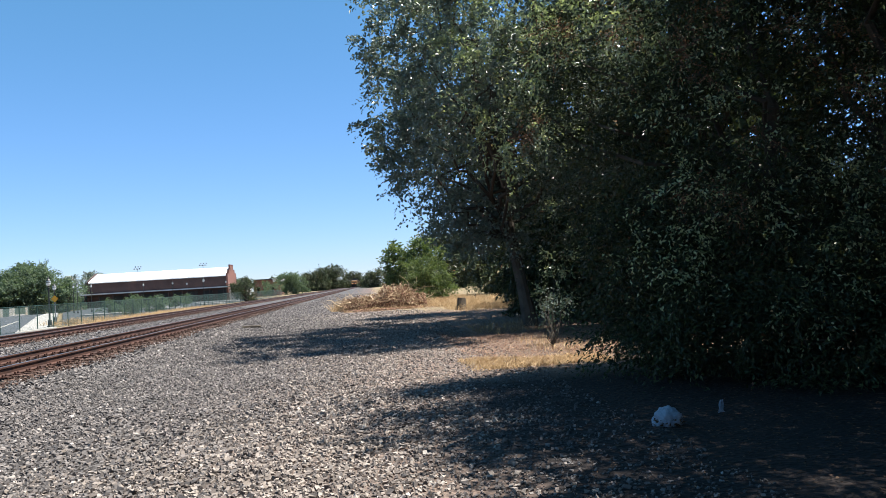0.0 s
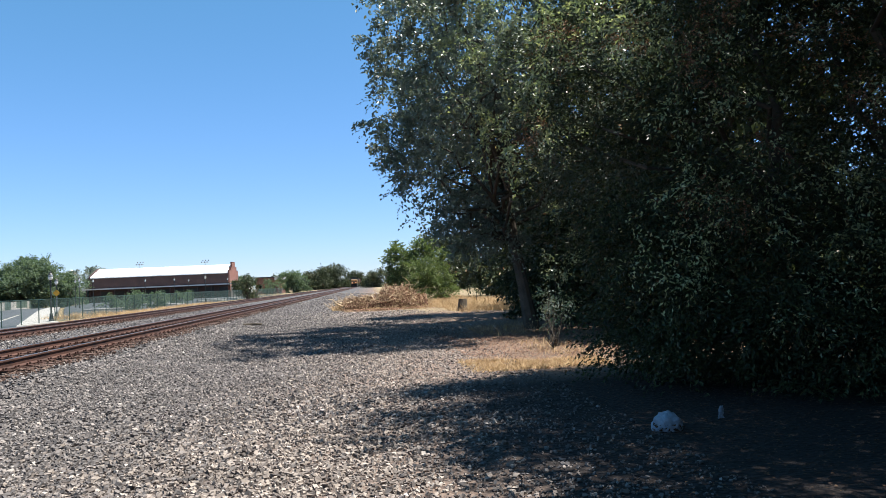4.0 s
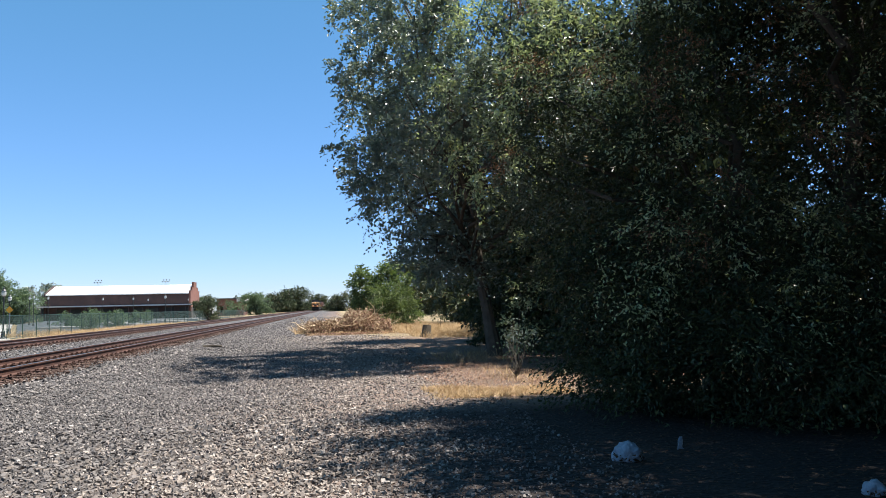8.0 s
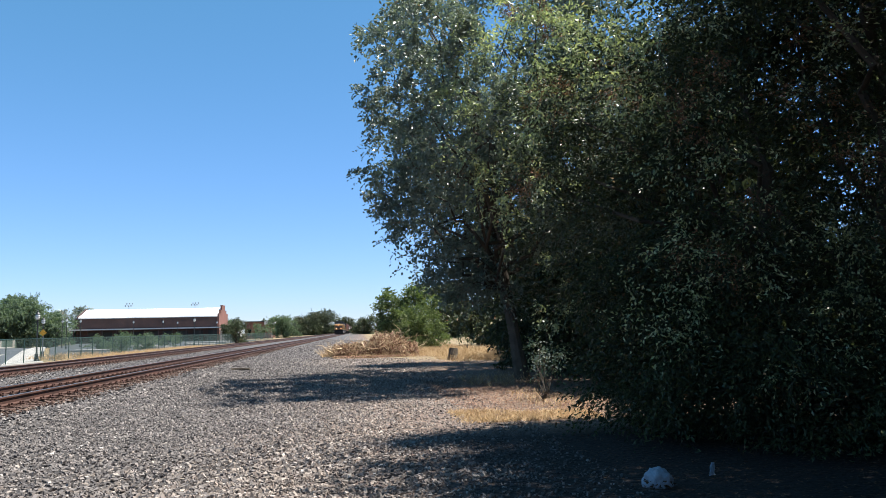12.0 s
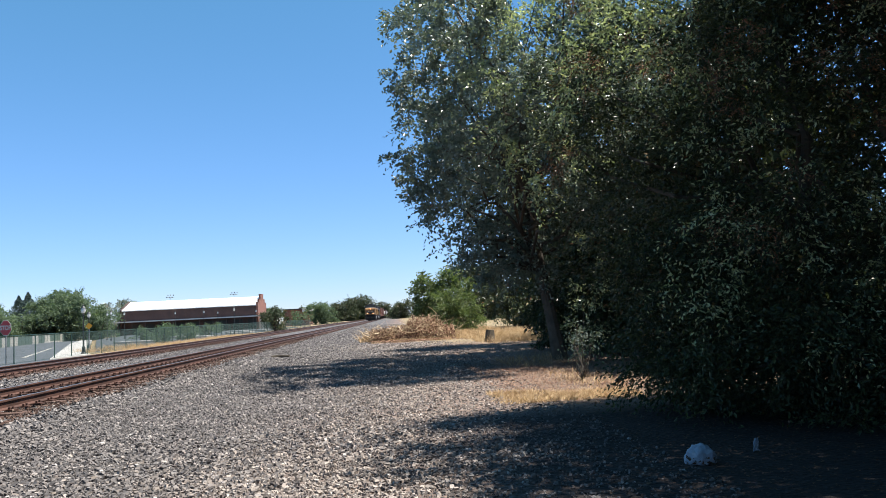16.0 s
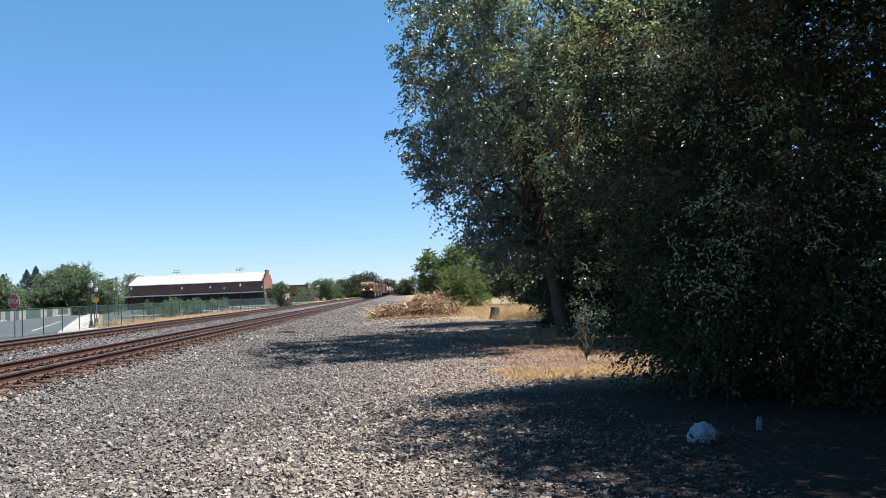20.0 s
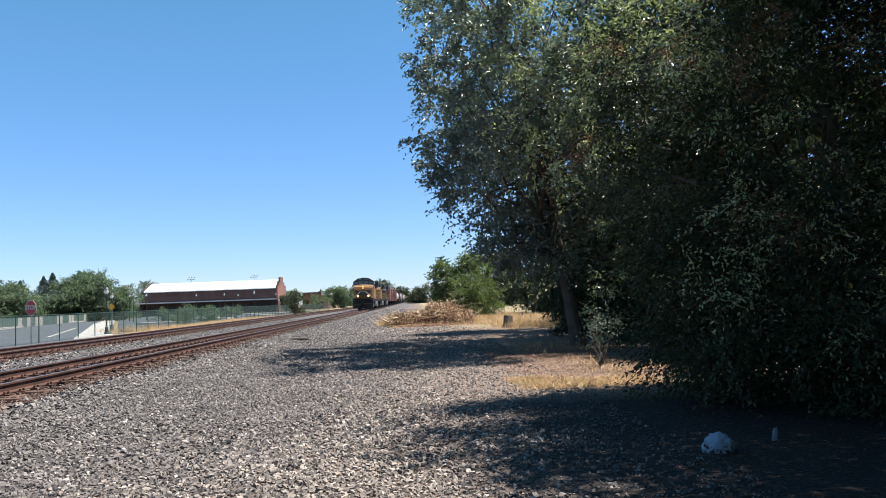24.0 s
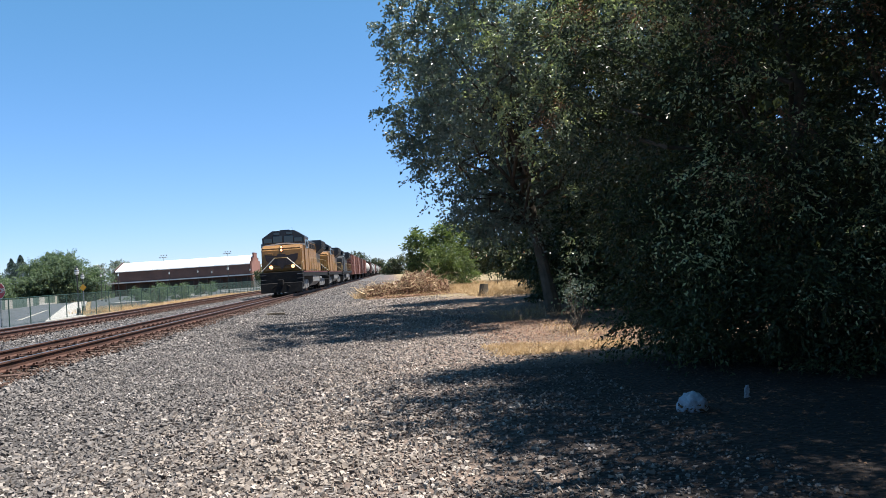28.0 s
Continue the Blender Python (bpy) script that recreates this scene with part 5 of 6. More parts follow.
# ---------------------------------------------------------------- street side
def depot():
    """Long brick freight house, its side across the line, with a white roof and stepped gables."""
    d = thing("brick_depot", pose(0, 200, -0.5), "long brown brick depot with a white roof and stepped gable", "building")
    x0, x1, w, ev, rg = -71.5, -37.0, 12.0, 6.6, 8.75
    # walls take the brick colour with shade in it, the stepped gable the lit one
    part("wall", blk(x0, x1, 0, 0.4, 0, ev), "brick_shaded", d)
    part("wall", blk(x0, x1, w - 0.4, w, 0, ev), "brick_shaded", d)
    r = bmesh.new()
    prism(r, [(-0.5, ev - 0.1), (w / 2, rg), (w + 0.5, ev - 0.1), (w + 0.5, ev + 0.15), (w / 2, rg + 0.25), (-0.5, ev + 0.15)], "x", x0 - 0.0, x1)
    part("roof", r, "white_roof", d)
    for k in range(1, 18):
        x = x0 + (x1 - x0) * k / 18
        s = bmesh.new()
        prism(s, [(-0.5, ev + 0.15), (w / 2, rg + 0.25), (w / 2, rg + 0.31), (-0.5, ev + 0.21)], "x", x - 0.04, x + 0.04)
        part("roof_seam", s, "white_roof", d)
    for xa, xb in ((x0 - 0.45, x0), (x1, x1 + 0.45)):
        g = bmesh.new()
        if xa < x0:
            prism(g, [(-0.3, 0), (w + 0.3, 0), (w + 0.3, ev + 0.35), (w / 2, rg + 0.5), (-0.3, ev + 0.35)], "x", xa, xb)
            part("gable_wall", g, "brick_shaded", d, "plain brick gable")
            continue
        prism(g, [(-0.3, 0), (w + 0.3, 0), (w + 0.3, ev + 0.6), (w - 1.8, ev + 0.6), (w - 1.8, ev + 1.5), (w - 3.9, ev + 1.5), (w - 3.9, rg + 0.7), (3.9, rg + 0.7), (3.9, ev + 1.5), (1.8, ev + 1.5), (1.8, ev + 0.6), (-0.3, ev + 0.6)], "x", xa, xb)
        gb = part("gable_wall", g, "brick", d, "stepped red brick gable")
        for ya, yb, z in ((-0.35, 1.85, ev + 0.6), (1.75, 3.95, ev + 1.5), (3.85, w - 3.85, rg + 0.7), (w - 3.95, w - 1.75, ev + 1.5), (w - 1.85, w + 0.35, ev + 0.6)):
            part("coping", blk(xa - 0.05, xb + 0.05, ya, yb, z, z + 0.14), "brick", gb)
    # platform canopy along the side, open bays below
    part("canopy", blk(x0 - 4, x1 + 3.5, -3.2, 0, 3.55, 3.85), "white_trim", d, "white-edged canopy")
    for k in range(13):
        x = x0 - 3.5 + k * (x1 - x0 + 6.5) / 12
        part("canopy_post", blk(x - 0.1, x + 0.1, -3.0, -2.8, 0, 3.55), "brick_shaded", d)
    for k in range(9):
        x = x0 + 2.2 + k * 3.75
        part("door", blk(x, x + 2.4, -0.06, 0.02, 0, 3.0), "lamp_black", d)
    for x, z in ((-61, 0.55), (-44, 0.45)):
        v = bmesh.new()
        rod(v, (x, 6.0, rg - 0.2), (x, 6.0, rg + 1.2), 0.06)
        for a in range(6):
            block(v, x - 1.0 + a * 0.35, x - 0.8 + a * 0.35, 5.9, 6.1, rg + 0.95 + z * (a % 2), rg + 1.3 + z * (a % 2))
        rod(v, (x - 1.1, 6.0, rg + 1.1), (x + 1.1, 6.0, rg + 1.1), 0.05)
        part("roof_fixture", v, "steel", d)
    part("annex", blk(x1 + 0.5, x1 + 5, 1.0, 9.0, 0, 3.0), "white_trim", d, "low pale annex")


def second_building():
    b = thing("brick_shop", pose(-33.0, 270, -0.5), "far red brick building with a pale roof corner", "building")
    part("wall", blk(-7.5, 1.5, 0, 12, 0, 5.8), "brick", b)
    part("roof", blk(-7.8, 1.8, -0.3, 12.3, 5.8, 6.15), "loco_grey", b)
    part("parapet", blk(-0.8, 1.9, -0.5, 12.5, 4.9, 6.4), "white_trim", b)
    for k in range(3):
        part("window", blk(-6.6 + k * 2.4, -5.4 + k * 2.4, -0.05, 0.05, 1.2, 3.4), "glass", b)


def street():
    road = bmesh.new()
    prism(road, [(-21.9, 20), (-21.9, 50), (-45.9, 108), (-57.2, 139), (-63.0, 139), (-56.6, 113.2), (-50.7, 93.3), (-43.5, 66), (-60, 45), (-120, 40), (-120, 20)], "z", -0.9, -0.185)
    tagged(part("road", road, "asphalt"), "grey asphalt side street", "road", kind="structure")
    walk_bm = bmesh.new()
    prism(walk_bm, [(-22.7, 50.5), (-22.5, 56.5), (-24.1, 59.5), (-55.0, 138.8), (-57.0, 138.8), (-45.7, 107.9)], "z", -0.9, -0.12)
    tagged(part("pavement", walk_bm, "concrete"), "pale concrete pavement beside the street", "pavement", kind="structure")
    lines = thing("road_marking", pose(0, 0, -0.181), "worn pale painted road line", "road marking", kind="structure")
    for a, b, w in (((-27.9, 57.5), (-39.6, 88.5), 0.16), ((-37, 60), (-42, 68), 0.16), ((-30.5, 48), (-34.0, 50), 0.2)):
        bm = bmesh.new()
        prism(bm, [(a[0], a[1]), (a[0] + w * 2, a[1]), (b[0] + w * 2, b[1]), (b[0], b[1])], "z", -0.002, 0.004)
        part("line", bm, "road_paint", lines)
    lot = bmesh.new()
    prism(lot, [(-24.3, 62), (-24.3, 196), (-70, 196), (-54.5, 139.5)], "z", -0.9, -0.19)
    tagged(part("parking_lot", lot, "asphalt"), "grey asphalt lot before the depot", "parking lot", kind="structure")
    pad = thing("concrete_pad", pose(0, 0, -0.19), "pale concrete island in the lot", "kerb", kind="structure")
    for x, y, w, dd in ((-34, 92, 5, 3), (-31, 108, 4, 4), (-38, 118, 7, 3), (-29, 128, 4, 5), (-34, 150, 8, 4)):
        part("slab", blk(x, x + w, y, y + dd, -0.1, 0.22, 0.03), "concrete", pad)
    kb = bmesh.new()
    prism(kb, [(-43.5, 66), (-50.7, 93.3), (-56.6, 113.2), (-61.1, 131.6), (-61.1, 140), (-62.2, 140), (-62.2, 131.4), (-57.7, 113.0), (-51.8, 93.1), (-44.6, 66)], "z", -0.6, 0.02)
    tagged(part("kerb", kb, "concrete"), "pale concrete kerb along the street", "kerb", kind="structure")


def chain_fence():
    f = thing("chain_link_fence", pose(-23.0, 0, -0.2), "green coated chain-link fence along the railway", "fence")
    ys = [28.0 + 2.65 * k for k in range(66)]
    post = mesh_of("post", rod(bmesh.new(), (0, 0, 0), (0, 0, 1.72), 0.035), "fence_green")
    for k, y in enumerate(ys):
        p = new("post", post)
        p.parent = f
        p.matrix_basis = pose(0, y, 0)
    part("top_rail", rod(bmesh.new(), (0, ys[0], 1.7), (0, ys[-1], 1.7), 0.022), "fence_green", f)
    part("bottom_wire", rod(bmesh.new(), (0, ys[0], 0.06), (0, ys[-1], 0.06), 0.008), "fence_green", f)
    # woven wires: slanting thin strips
    n = int((ys[-1] - ys[0]) / 0.11)
    y = ys[0] + np.arange(n) * 0.11
    vs, fs = [], []
    for sgn in (1, -1):
        a = np.stack([np.full(n, 0.004 * sgn), y, np.full(n, 0.05)], 1)
        b = np.stack([np.full(n, 0.004 * sgn), y + sgn * 1.6, np.full(n, 1.68)], 1)
        w = np.stack([0 * y, np.where(y > 57, 0.0125, 0.006), 0 * y], 1)
        vs.append(np.stack([a - w, a + w, b + w, b - w], 1).reshape(-1, 3))
    v = np.concatenate(vs)
    fs = np.arange(len(v)).reshape(-1, 4)
    tagged(soup("mesh", v, fs, "wire_green", f, "woven green wire mesh"), kind="stuff")


def back_fence():
    f = thing("slatted_fence", pose(0, 0, -0.5), "grey-green slatted fence with bleached panels beyond the street", "fence")
    a, b = Vector((-45.5, 68.0, 0)), Vector((-68.5, 165.0, 0))
    n = 44
    d = (b - a) / n
    rng = random.Random(8)
    ang = math.degrees(math.atan2(d.y, d.x))
    L = d.length
    slats = {b: mesh_of("slat", blk(0, 0.14, -0.05, 0.05, 0.08, 1.66), "pale_panel" if b else "slat") for b in (True, False)}
    for k in range(n):
        pale = bool(k % 5 == 1 or rng.random() < 0.12)
        bm = blk(0.04, L - 0.04, -0.03, 0.03, 0.08, 1.62)
        p = part("panel", bm, "pale_panel" if pale else "slat", f)
        p.matrix_basis = pose(*(a + d * k), 0, 0, ang)
        for j in range(6):
            sl = new("slat", slats[pale])
            sl.parent = p
            sl.matrix_basis = pose(0.06 + j * L / 6, 0, 0)
        q = part("post", blk(-0.05, 0.05, -0.05, 0.05, 0, 1.78), "fence_green", f)
        q.matrix_basis = pose(*(a + d * k), 0, 0, ang)


def street_lamp(x, y, z, h, label, seen=True):
    s = h / 3.4
    L = thing("street_lamp", pose(x, y, z), label, "street lamp", "street lamps")
    b = bmesh.new()
    lathe(b, [(0.20, 0), (0.20, 0.12), (0.15, 0.2), (0.12, 0.5), (0.13, 0.56), (0.06, 0.66), (0.045, h - 0.75), (0.075, h - 0.72), (0.04, h - 0.66), (0.10, h - 0.60)], 12)
    part("post", b, "lamp_black", L)
    g = bmesh.new()
    lathe(g, [(0.09, h - 0.60), (0.155, h - 0.47), (0.165, h - 0.34), (0.125, h - 0.19), (0.05, h - 0.12)], 16)
    part("globe", g, "globe", L, smooth=True)
    c = bmesh.new()
    lathe(c, [(0.178, h - 0.36), (0.175, h - 0.32)], 16)
    lathe(c, [(0.17, h - 0.24), (0.175, h - 0.20), (0.10, h - 0.10), (0.06, h - 0.06), (0.05, h + 0.02), (0.015, h + 0.10)], 12)
    part("cap", c, "lamp_black", L)
    return L


def stop_sign():
    s = thing("stop_sign", pose(-23.6, 46.8, -0.2), "red octagonal stop sign on a steel post", "road sign")
    part("post", blk(-0.03, 0.03, -0.0, 0.05, 0, 2.6), "steel", s)
    def octagon(r):
        return [(r * math.cos(math.pi / 8 + k * math.pi / 4), 2.28 + r * math.sin(math.pi / 8 + k * math.pi / 4)) for k in range(8)]
    part("rim", prism(bmesh.new(), octagon(0.41), "y", -0.012, -0.004), "rail_white", s, "white rim")
    plate = part("plate", prism(bmesh.new(), octagon(0.385), "y", -0.018, -0.011), "sign_red", s)
    cu = bpy.data.curves.new("lettering", "FONT")
    cu.body, cu.size, cu.align_x, cu.align_y, cu.extrude = "STOP", 0.31, "CENTER", "CENTER", 0.002
    cu.offset = 0.010
    cu.materials.append(M["rail_white"])
    ob = new("lettering", cu)
    ob.parent = plate
    ob.matrix_basis = pose(0, -0.022, 2.28, 90)
    s.matrix_world = pose(-23.6, 46.8, -0.75, 0, 0, -24) @ Matrix.Scale(1.2, 4)


def build_street():
    depot()
    second_building()
    street()
    back_fence()
    chain_fence()
    street_lamp(-23.6, 58.0, -0.2, 3.7, "black iron street lamp with a white globe by the fence")
    street_lamp(-24.2, 113.0, -0.2, 4.2, "black iron street lamp with a white globe beside the lot")
    street_lamp(-29.0, 72.5, -0.3, 3.7, "black iron street lamp with a white globe and a sign")
    for x, y in ((-49, 130), (-46.5, 131), (-43.5, 150), (-38.5, 152), (-40.0, 170), (-32.5, 175), (-29.0, 178), (-45, 121)):
        street_lamp(x, y, -0.5, 5.0, "black iron street lamp with a white globe near the depot")
    w = thing("warning_sign", pose(-28.6, 71.5, -0.3), "yellow diamond warning sign on a post", "road sign")
    part("post", blk(-0.03, 0.03, 0, 0.06, 0, 2.5), "steel", w)
    r = 0.32
    part("plate", prism(bmesh.new(), [(0, 2.3 - r), (r, 2.3), (0, 2.3 + r), (-r, 2.3)], "y", -0.02, -0.005), "sign_yellow", w)
    stop_sign()
    # trees along the street and behind the depot
    def clump(name, x, y, h, r, mat, seed, label, n=9, leaf=0.34, group="street trees", lo=0.3, dens=0.16):
        rr = random.Random(seed)
        blobs = [(rr.uniform(-r, r) * 0.6, rr.uniform(-r, r) * 0.6, h * rr.uniform(lo, 0.84), r * rr.uniform(0.35, 0.6), r * rr.uniform(0.35, 0.6), h * rr.uniform(0.13, 0.22)) for _ in range(n)]
        simple_tree(name, x, y, -0.5, blobs, dens, leaf * 2.6, leaf, leaf * 0.6, mat, label, seed, 0.25, group, sprays=12, leaves=7)
    for k, (x, y, h, r, n) in enumerate(((-68.5, 156, 11.0, 7.0, 16), (-63.5, 157, 10.2, 5.0, 12), (-61.0, 158, 7.0, 3.8, 10), (-74.5, 154, 6.2, 4.0, 9), (-71.0, 139, 6.0, 3.6, 9), (-75.0, 140, 8.0, 5.0, 11), (-79.5, 141, 8.2, 5.5, 11))):
        clump("broad_tree", x, y, h, r, "leaf_far", 201 + k, "broad green street tree behind the fence", n, 0.40, "street trees", 0.22, 0.26)
    clump("broad_tree", -74.8, 207, 9.8, 4.6, "leaf", 214, "dark green tree beside the depot", 10, 0.4, "street trees", 0.2, 0.26)
    clump("round_bush", -24.7, 246, 7.2, 5.2, "leaf_far", 205, "large round green bush by the tracks", 14, 0.4, "bushes by the tracks", 0.1, 0.25)
    clump("round_bush", -22.4, 139, 4.6, 2.3, "leaf_dark", 206, "small dark bush by the fence", 15, 0.24, "bushes by the tracks", 0.1, 1.3)
    clump("broad_tree", -37.0, 225, 6.0, 4.0, "leaf_far", 211, "green tree beside the brick buildings", 9, 0.34, "street trees", 0.15)
    clump("broad_tree", -30.0, 235, 5.5, 3.0, "leaf_far", 212, "green tree beside the brick buildings", 8, 0.34, "street trees", 0.15)
    for k, (x, y, h, r) in enumerate(((-26, 380, 12, 9), (-20, 420, 13, 10), (-14, 470, 11, 9), (-33, 400, 10, 8), (-8, 520, 9, 8), (6, 330, 8.5, 6), (13, 350, 8, 6.5), (1.5, 330, 8.0, 6), (22, 330, 9, 7), (-50, 420, 9, 10), (-75, 430, 9, 10), (30, 200, 8, 7), (24, 150, 8, 6))):
        clump("far_tree", x, y, h, r, "leaf_dark", 220 + k, "far dark green tree beside the line", 12, 0.66, "far trees", 0.12, 0.07)
    for k, (x, y, h) in enumerate(((-81.0, 166, 10.2), (-78.6, 165, 10.8), (-86.0, 166, 9.4))):
        conifer(x, y, h, 240 + k)
    for k, (x, y) in enumerate(((-71, 160), (-75, 158), (-67, 162), (-62, 162), (-79, 152))):
        clump("hedge", x, y, 4.2, 3.2, "leaf_far", 280 + k, "dense dark green hedge behind the slatted fence", 8, 0.34, "hedges behind the fence", 0.15, 0.3)
    for k, (x, y) in enumerate(((-36.0, 108), (-33.5, 124), (-40.5, 137), (-36, 152), (-25.6, 84), (-26.4, 96), (-28.0, 113), (-31.0, 99), (-26.0, 160))):
        clump("shrub", x, y, 2.3, 1.2, "leaf_far", 260 + k, "small green shrub before the depot", 6, 0.2, "shrubs before the depot", 0.2, 0.9)


def conifer(x, y, h, seed):
    rng = np.random.default_rng(seed)
    t = thing("conifer", pose(x, y, -0.5), "dark blue-green conifer behind the street", "tree", "conifers")
    part("trunk", limb(bmesh.new(), [(0, 0, -0.1), (0, 0, h * 0.5), (0, 0, h)], 0.2, 0.03), "bark", t)
    n = 6500
    z = h * (0.12 + 0.88 * rng.random(n) ** 1.2)
    tier = 0.55 + 0.45 * np.abs(np.sin(z * 3.2 + rng.random(n)))
    r = (h - z) * 0.70 * tier * rng.random(n) ** 0.5 + 0.08
    a = rng.random(n) * 6.283
    p = np.stack([r * np.cos(a), r * np.sin(a), z - r * 0.25], 1)
    v, f = leaf_soup(rng, p, 0.4, 0.12, 0.5)
    soup("crown", v, f, "conifer", t)


# ---------------------------------------------------------------- small things on the near ground
def lying(rng, p, length, width):
    """Fallen leaves, lying nearly flat."""
    v, f = leaf_soup(rng, p, length, width)
    z = np.repeat(p[:, 2], 4)
    v[:, 2] = z + (v[:, 2] - z) * 0.22
    return v, f


def brush_pile():
    rng = np.random.default_rng(9)
    t = thing("brush_pile", pose(0.9, 47.5, 0), "tangled heap of dead tan branches and dry leaves", "brush pile")

    def top(x):
        return 0.95 + 0.95 * math.exp(-((x - 0.7) / 1.1) ** 2)
    bm = bmesh.new()
    for k in range(560):
        x, y = rng.uniform(-2.7, 2.5), rng.uniform(-1.6, 1.6)
        h = top(x) * math.sqrt(max(0.05, 1 - (y / 1.7) ** 2))
        p = np.array([x, y, h * 0.85 * rng.random()])
        d = rng.standard_normal(3) * [1, 0.8, 0.55]
        d[2] = d[2] + 0.35 if p[2] < 0.4 * h else d[2] * 0.8
        d /= np.linalg.norm(d)
        q = p + d * rng.uniform(0.35, 1.25)
        q[2] = max(q[2], 0.03)
        limb(bm, bent(rng, p, q, 3, 0.7), rng.uniform(0.008, 0.026) if k % 14 else 0.05, 0.005, 5)
    tagged(part("brushwood", bm, "twig", t), kind="stuff")
    n = 17000
    x, y = rng.uniform(-2.6, 2.6, n), rng.uniform(-1.7, 1.6, n)
    h = (0.90 + 0.95 * np.exp(-((x - 0.7) / 1.1) ** 2)) * np.sqrt(np.clip(1 - (y / 1.8) ** 2, 0.05, 1))
    lump = 0.5 + 0.5 * np.sin(x * 5.3 + 2 * np.sin(y * 3)) * np.sin(y * 4.1 + x)
    p = np.stack([x, y, 0.03 + h * rng.random(n) * (0.55 + 0.45 * lump)], 1)
    v, f = leaf_soup(rng, p[: n // 2], 0.13, 0.045)
    tagged(soup("leaf_mat", v, f, "twig", t), kind="stuff")
    v, f = leaf_soup(rng, p[n // 2:], 0.14, 0.075)
    tagged(soup("brown_leaves", v, f, "brown_leaf", t, "withered reddish brown leaves"), kind="stuff")
    n = 7000
    x, y = rng.uniform(-2.6, 2.6, n), rng.uniform(-3.6, -1.0, n)
    k = np.abs(x) / 3.0 + np.abs(y + 1.9) / 1.7 + 0.3 * rng.standard_normal(n) < 1
    p = np.stack([x, y, 0.05 + 0.05 * rng.random(n)], 1)[k]
    v, f = lying(rng, p, 0.12, 0.07)
    tagged(soup("fallen_leaves", v, f, "brown_leaf", t, "withered reddish brown leaves"), kind="stuff")


def stump():
    s = thing("tree_stump", pose(4.68, 38.6, 0), "short weathered log stump standing in the dry grass", "stump")
    b = bmesh.new()
    limb(b, [(0, 0, -0.05), (0.02, 0, 0.3), (0.05, 0.02, 0.6)], 0.26, 0.22, 12)
    part("log", b, "bark", s)
    c = bmesh.new()
    lathe(c, [(0.20, 0.596), (0.20, 0.612)], 14, (0.05, 0.02, 0))
    part("cut_top", c, "wood_cut", s)


def bag(x, y, r, seed, label):
    """A slumped bag with a peaked, creased top."""
    s = thing("plastic_bag", pose(x, y, 0), label, "plastic bag")
    b = bmesh.new()
    bmesh.ops.create_icosphere(b, subdivisions=4, radius=1)
    for v in b.verts:
        c = v.co.copy()
        n = noise.noise(c * 2.3 + Vector((seed, 0, 0))) * 0.3 + abs(noise.noise(c * 4.2 + Vector((0, seed, 0)))) * 0.34 + abs(noise.noise(c * 9 + Vector((seed, seed, 0)))) * 0.10
        flat = math.hypot(c.x, c.y)
        h = max(c.z, -0.25)
        knot = 0.14 * math.exp(-(flat / 0.16) ** 2) if c.z > 0 else 0.0
        v.co = Vector((c.x * (1.22 + n) + 0.10 * h, c.y * (1.0 + n), (h + 0.25) * (1.22 + n * 0.5) + knot)) * r
    part("film", b, "plastic", s, smooth=True)
    rng = np.random.default_rng(seed)
    n = 34
    a, e = rng.uniform(3.1, 6.3, n), rng.uniform(0.0, 0.75, n) ** 1.4
    p = np.stack([1.38 * np.cos(a) * np.cos(e), 1.12 * np.sin(a) * np.cos(e), 0.12 + 0.95 * np.sin(e)], 1) * r
    v, f = leaf_soup(rng, p, 0.05 * r / 0.11, 0.03 * r / 0.11)
    tagged(soup("dead_leaf", v, f, "litter", s, "dark dead leaves stuck to the bag"), kind="stuff")


def scrap(x, y, w, h, label):
    """A crumpled upright piece of thin plastic."""
    s = thing("plastic_scrap", pose(x, y, 0, 0, 0, 25), label, "litter")
    b = bmesh.new()
    bmesh.ops.create_grid(b, x_segments=8, y_segments=10, size=0.5)
    for v in b.verts:
        u, t = v.co.x, v.co.y + 0.5
        v.co = Vector((u * w * (1 - 0.4 * t) + 0.2 * w * t, 0.3 * w * noise.noise(Vector((u * 5, t * 4, 2.0))), t * h + 0.01))
    r = bmesh.ops.extrude_face_region(b, geom=list(b.faces))
    bmesh.ops.translate(b, vec=(0, 0.004, 0), verts=[e for e in r["geom"] if isinstance(e, bmesh.types.BMVert)])
    part("film", b, "plastic", s)


def fallen_stick():
    s = thing("fallen_stick", pose(-4.76, 30.6, 0.17, 0, 0, 8), "dark weathered stick lying on the gravel", "stick")
    part("wood", limb(bmesh.new(), [(-0.36, 0, 0), (0, 0.04, 0.02), (0.36, 0, 0)], 0.06, 0.045, 8), "bark", s)


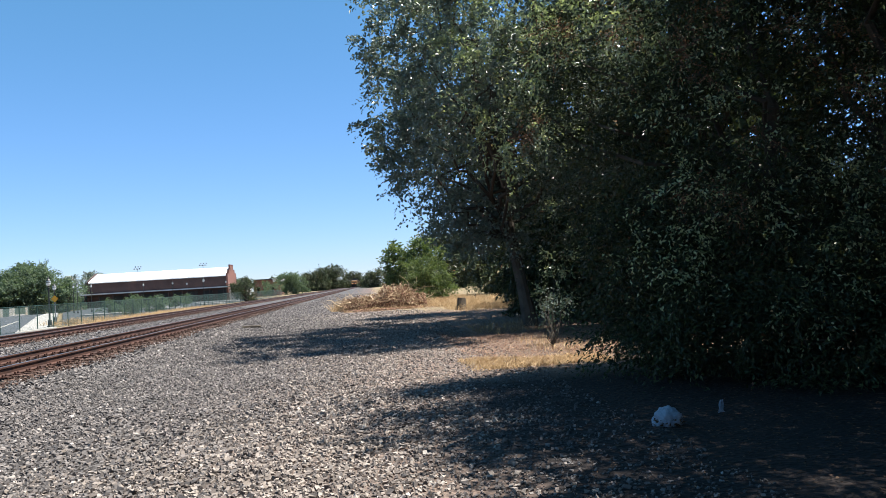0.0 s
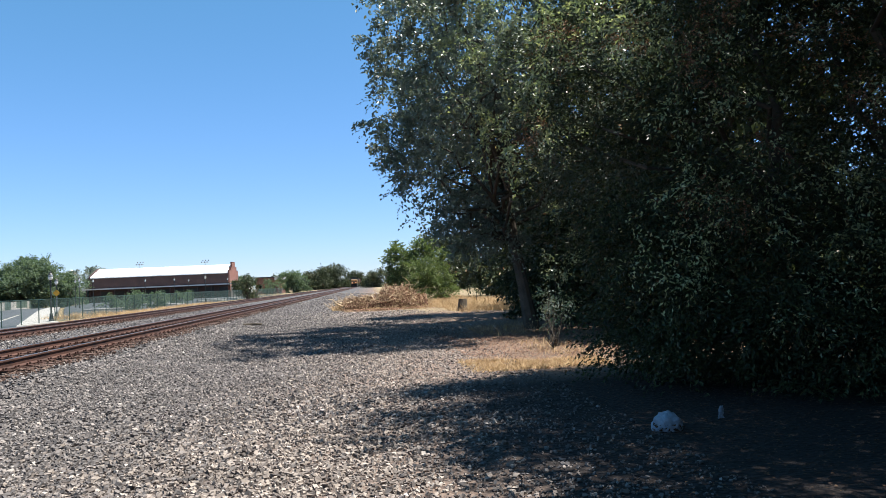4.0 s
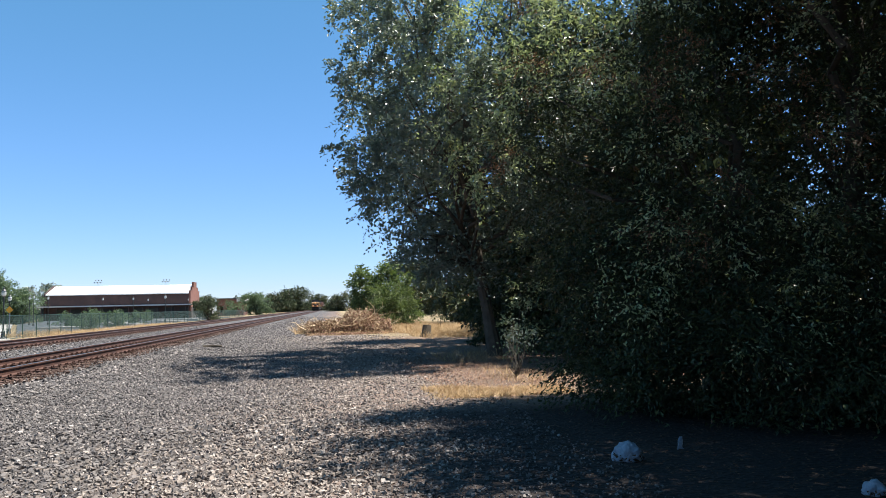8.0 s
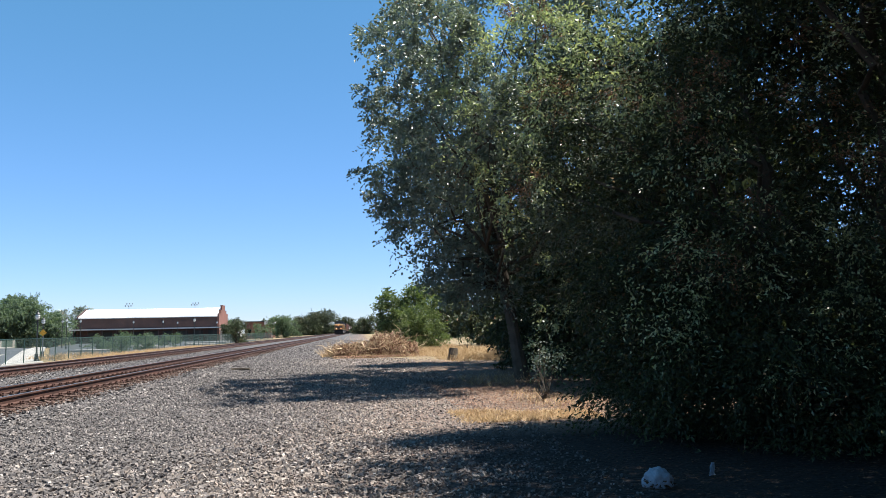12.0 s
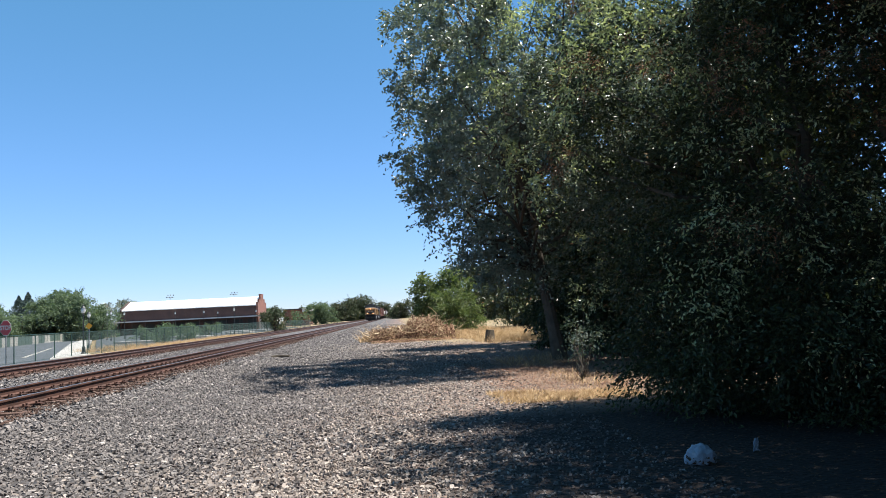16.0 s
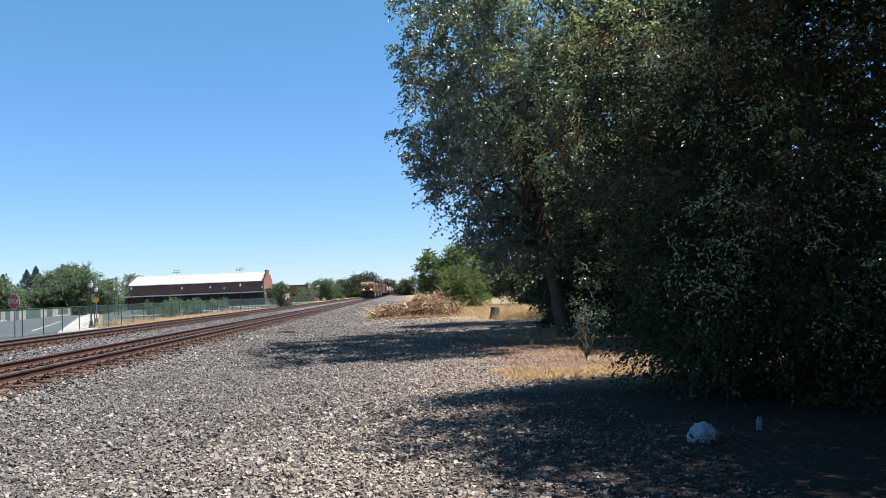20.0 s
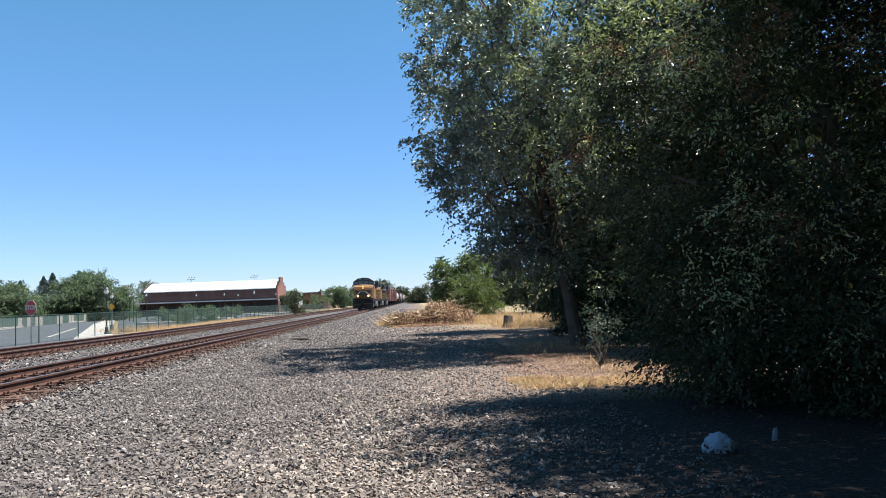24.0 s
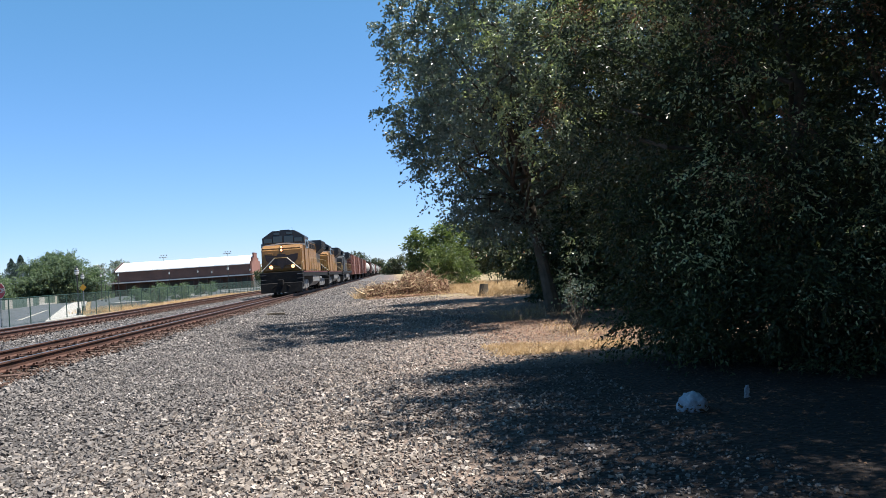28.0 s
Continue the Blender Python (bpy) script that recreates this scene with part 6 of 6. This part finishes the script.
def litter():
    rng = np.random.default_rng(15)
    n = 26000
    x, y = 1.4 + 7 * rng.random(n) ** 0.8, 4.2 + 20 * rng.random(n) ** 1.1
    k = rng.random(n) < np.clip((x - 1.2) / 1.4, 0, 1)
    x, y = np.concatenate([x[k], rng.uniform(-1.6, 4.5, 3500)]), np.concatenate([y[k], rng.uniform(43.0, 47.0, 3500)])
    x, y = np.concatenate([x, rng.uniform(1.9, 5.6, 9000)]), np.concatenate([y, rng.uniform(14.4, 22.5, 9000)])
    p = np.stack([x, y, ground_h(x, y) + 0.008 + 0.025 * rng.random(len(x))], 1)
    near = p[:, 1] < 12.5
    # near leaves coloured darker for the tree's shade, farther ones lighter for sun
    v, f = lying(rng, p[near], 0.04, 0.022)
    tagged(soup("leaf_litter", v, f, "litter"), "brown fallen leaves and twigs under the trees, darkened as in shade", "leaf litter", kind="stuff")
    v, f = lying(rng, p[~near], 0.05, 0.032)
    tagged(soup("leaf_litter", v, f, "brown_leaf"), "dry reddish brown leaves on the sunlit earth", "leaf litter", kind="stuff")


def sapling():
    rng = np.random.default_rng(44)
    t = thing("sapling", pose(3.95, 16.15, 0), "thin dark-stemmed sapling with few pale leaves beside dry grass", "sapling")
    tips = []
    for k in range(16):
        a = rng.random() * 6.28
        tip = (0.38 * math.cos(a) * rng.random(), 0.3 * math.sin(a), 0.3 + 0.9 * rng.random())
        tips.append(tip)
        part("stem", limb(bmesh.new(), bent(rng, (0, 0, 0), tip, 4, 0.4), 0.009, 0.003, 5), "bark", t)
    crown(t, rng, [(*p, 0.12, 0.12, 0.16) for p in tips if p[2] > 0.55], 12, 2, 3, 0.055, 0.028, "leaf", 0.16, name="leaves")
    c = thing("young_shrub", pose(5.0, 20.4, 0), "young green shrub at the foot of the elm, leaves toned as sunlit", "shrub")
    # shrub leaves in the pale colour too, bright as if lit
    crown(c, rng, [(0, 0, 1.0, 0.5, 0.4, 0.7), (0.35, -0.2, 0.6, 0.4, 0.4, 0.5), (0.15, -0.3, 2.0, 0.5, 0.4, 0.8), (0.3, -0.2, 3.0, 0.5, 0.4, 0.6), (0.9, -0.4, 2.4, 0.5, 0.4, 0.6), (1.3, -0.5, 3.4, 0.5, 0.4, 0.6, 0.7)], 7, 9, 8, 0.09, 0.045, "leaf_sunlit", 0.3)
    part("stem", limb(bmesh.new(), [(0, 0, 0), (0.03, 0, 0.5), (0.1, 0, 1.0), (0.2, -0.2, 3.0)], 0.02, 0.008, 6), "bark", c)



build_ground()
build_street()
build_train()
build_green()
dry_grass()
brush_pile()
stump()
bag(2.92, 7.35, 0.112, 3, "crumpled white plastic bag on the shaded ground")
scrap(3.66, 7.7, 0.09, 0.13, "crumpled scrap of white plastic on the shaded ground")
bag(4.32, 5.62, 0.07, 8, "small crumpled pale blue plastic bag on shaded ground")
fallen_stick()
litter()
sapling()
build_gravel()
build_track(TRACKS[0], "railway_track", 300, "rusty rails on weathered timber ties, nearer track")
build_track(TRACKS[1], "railway_track", 200, "rusty rails on weathered timber ties, farther track")
motions()
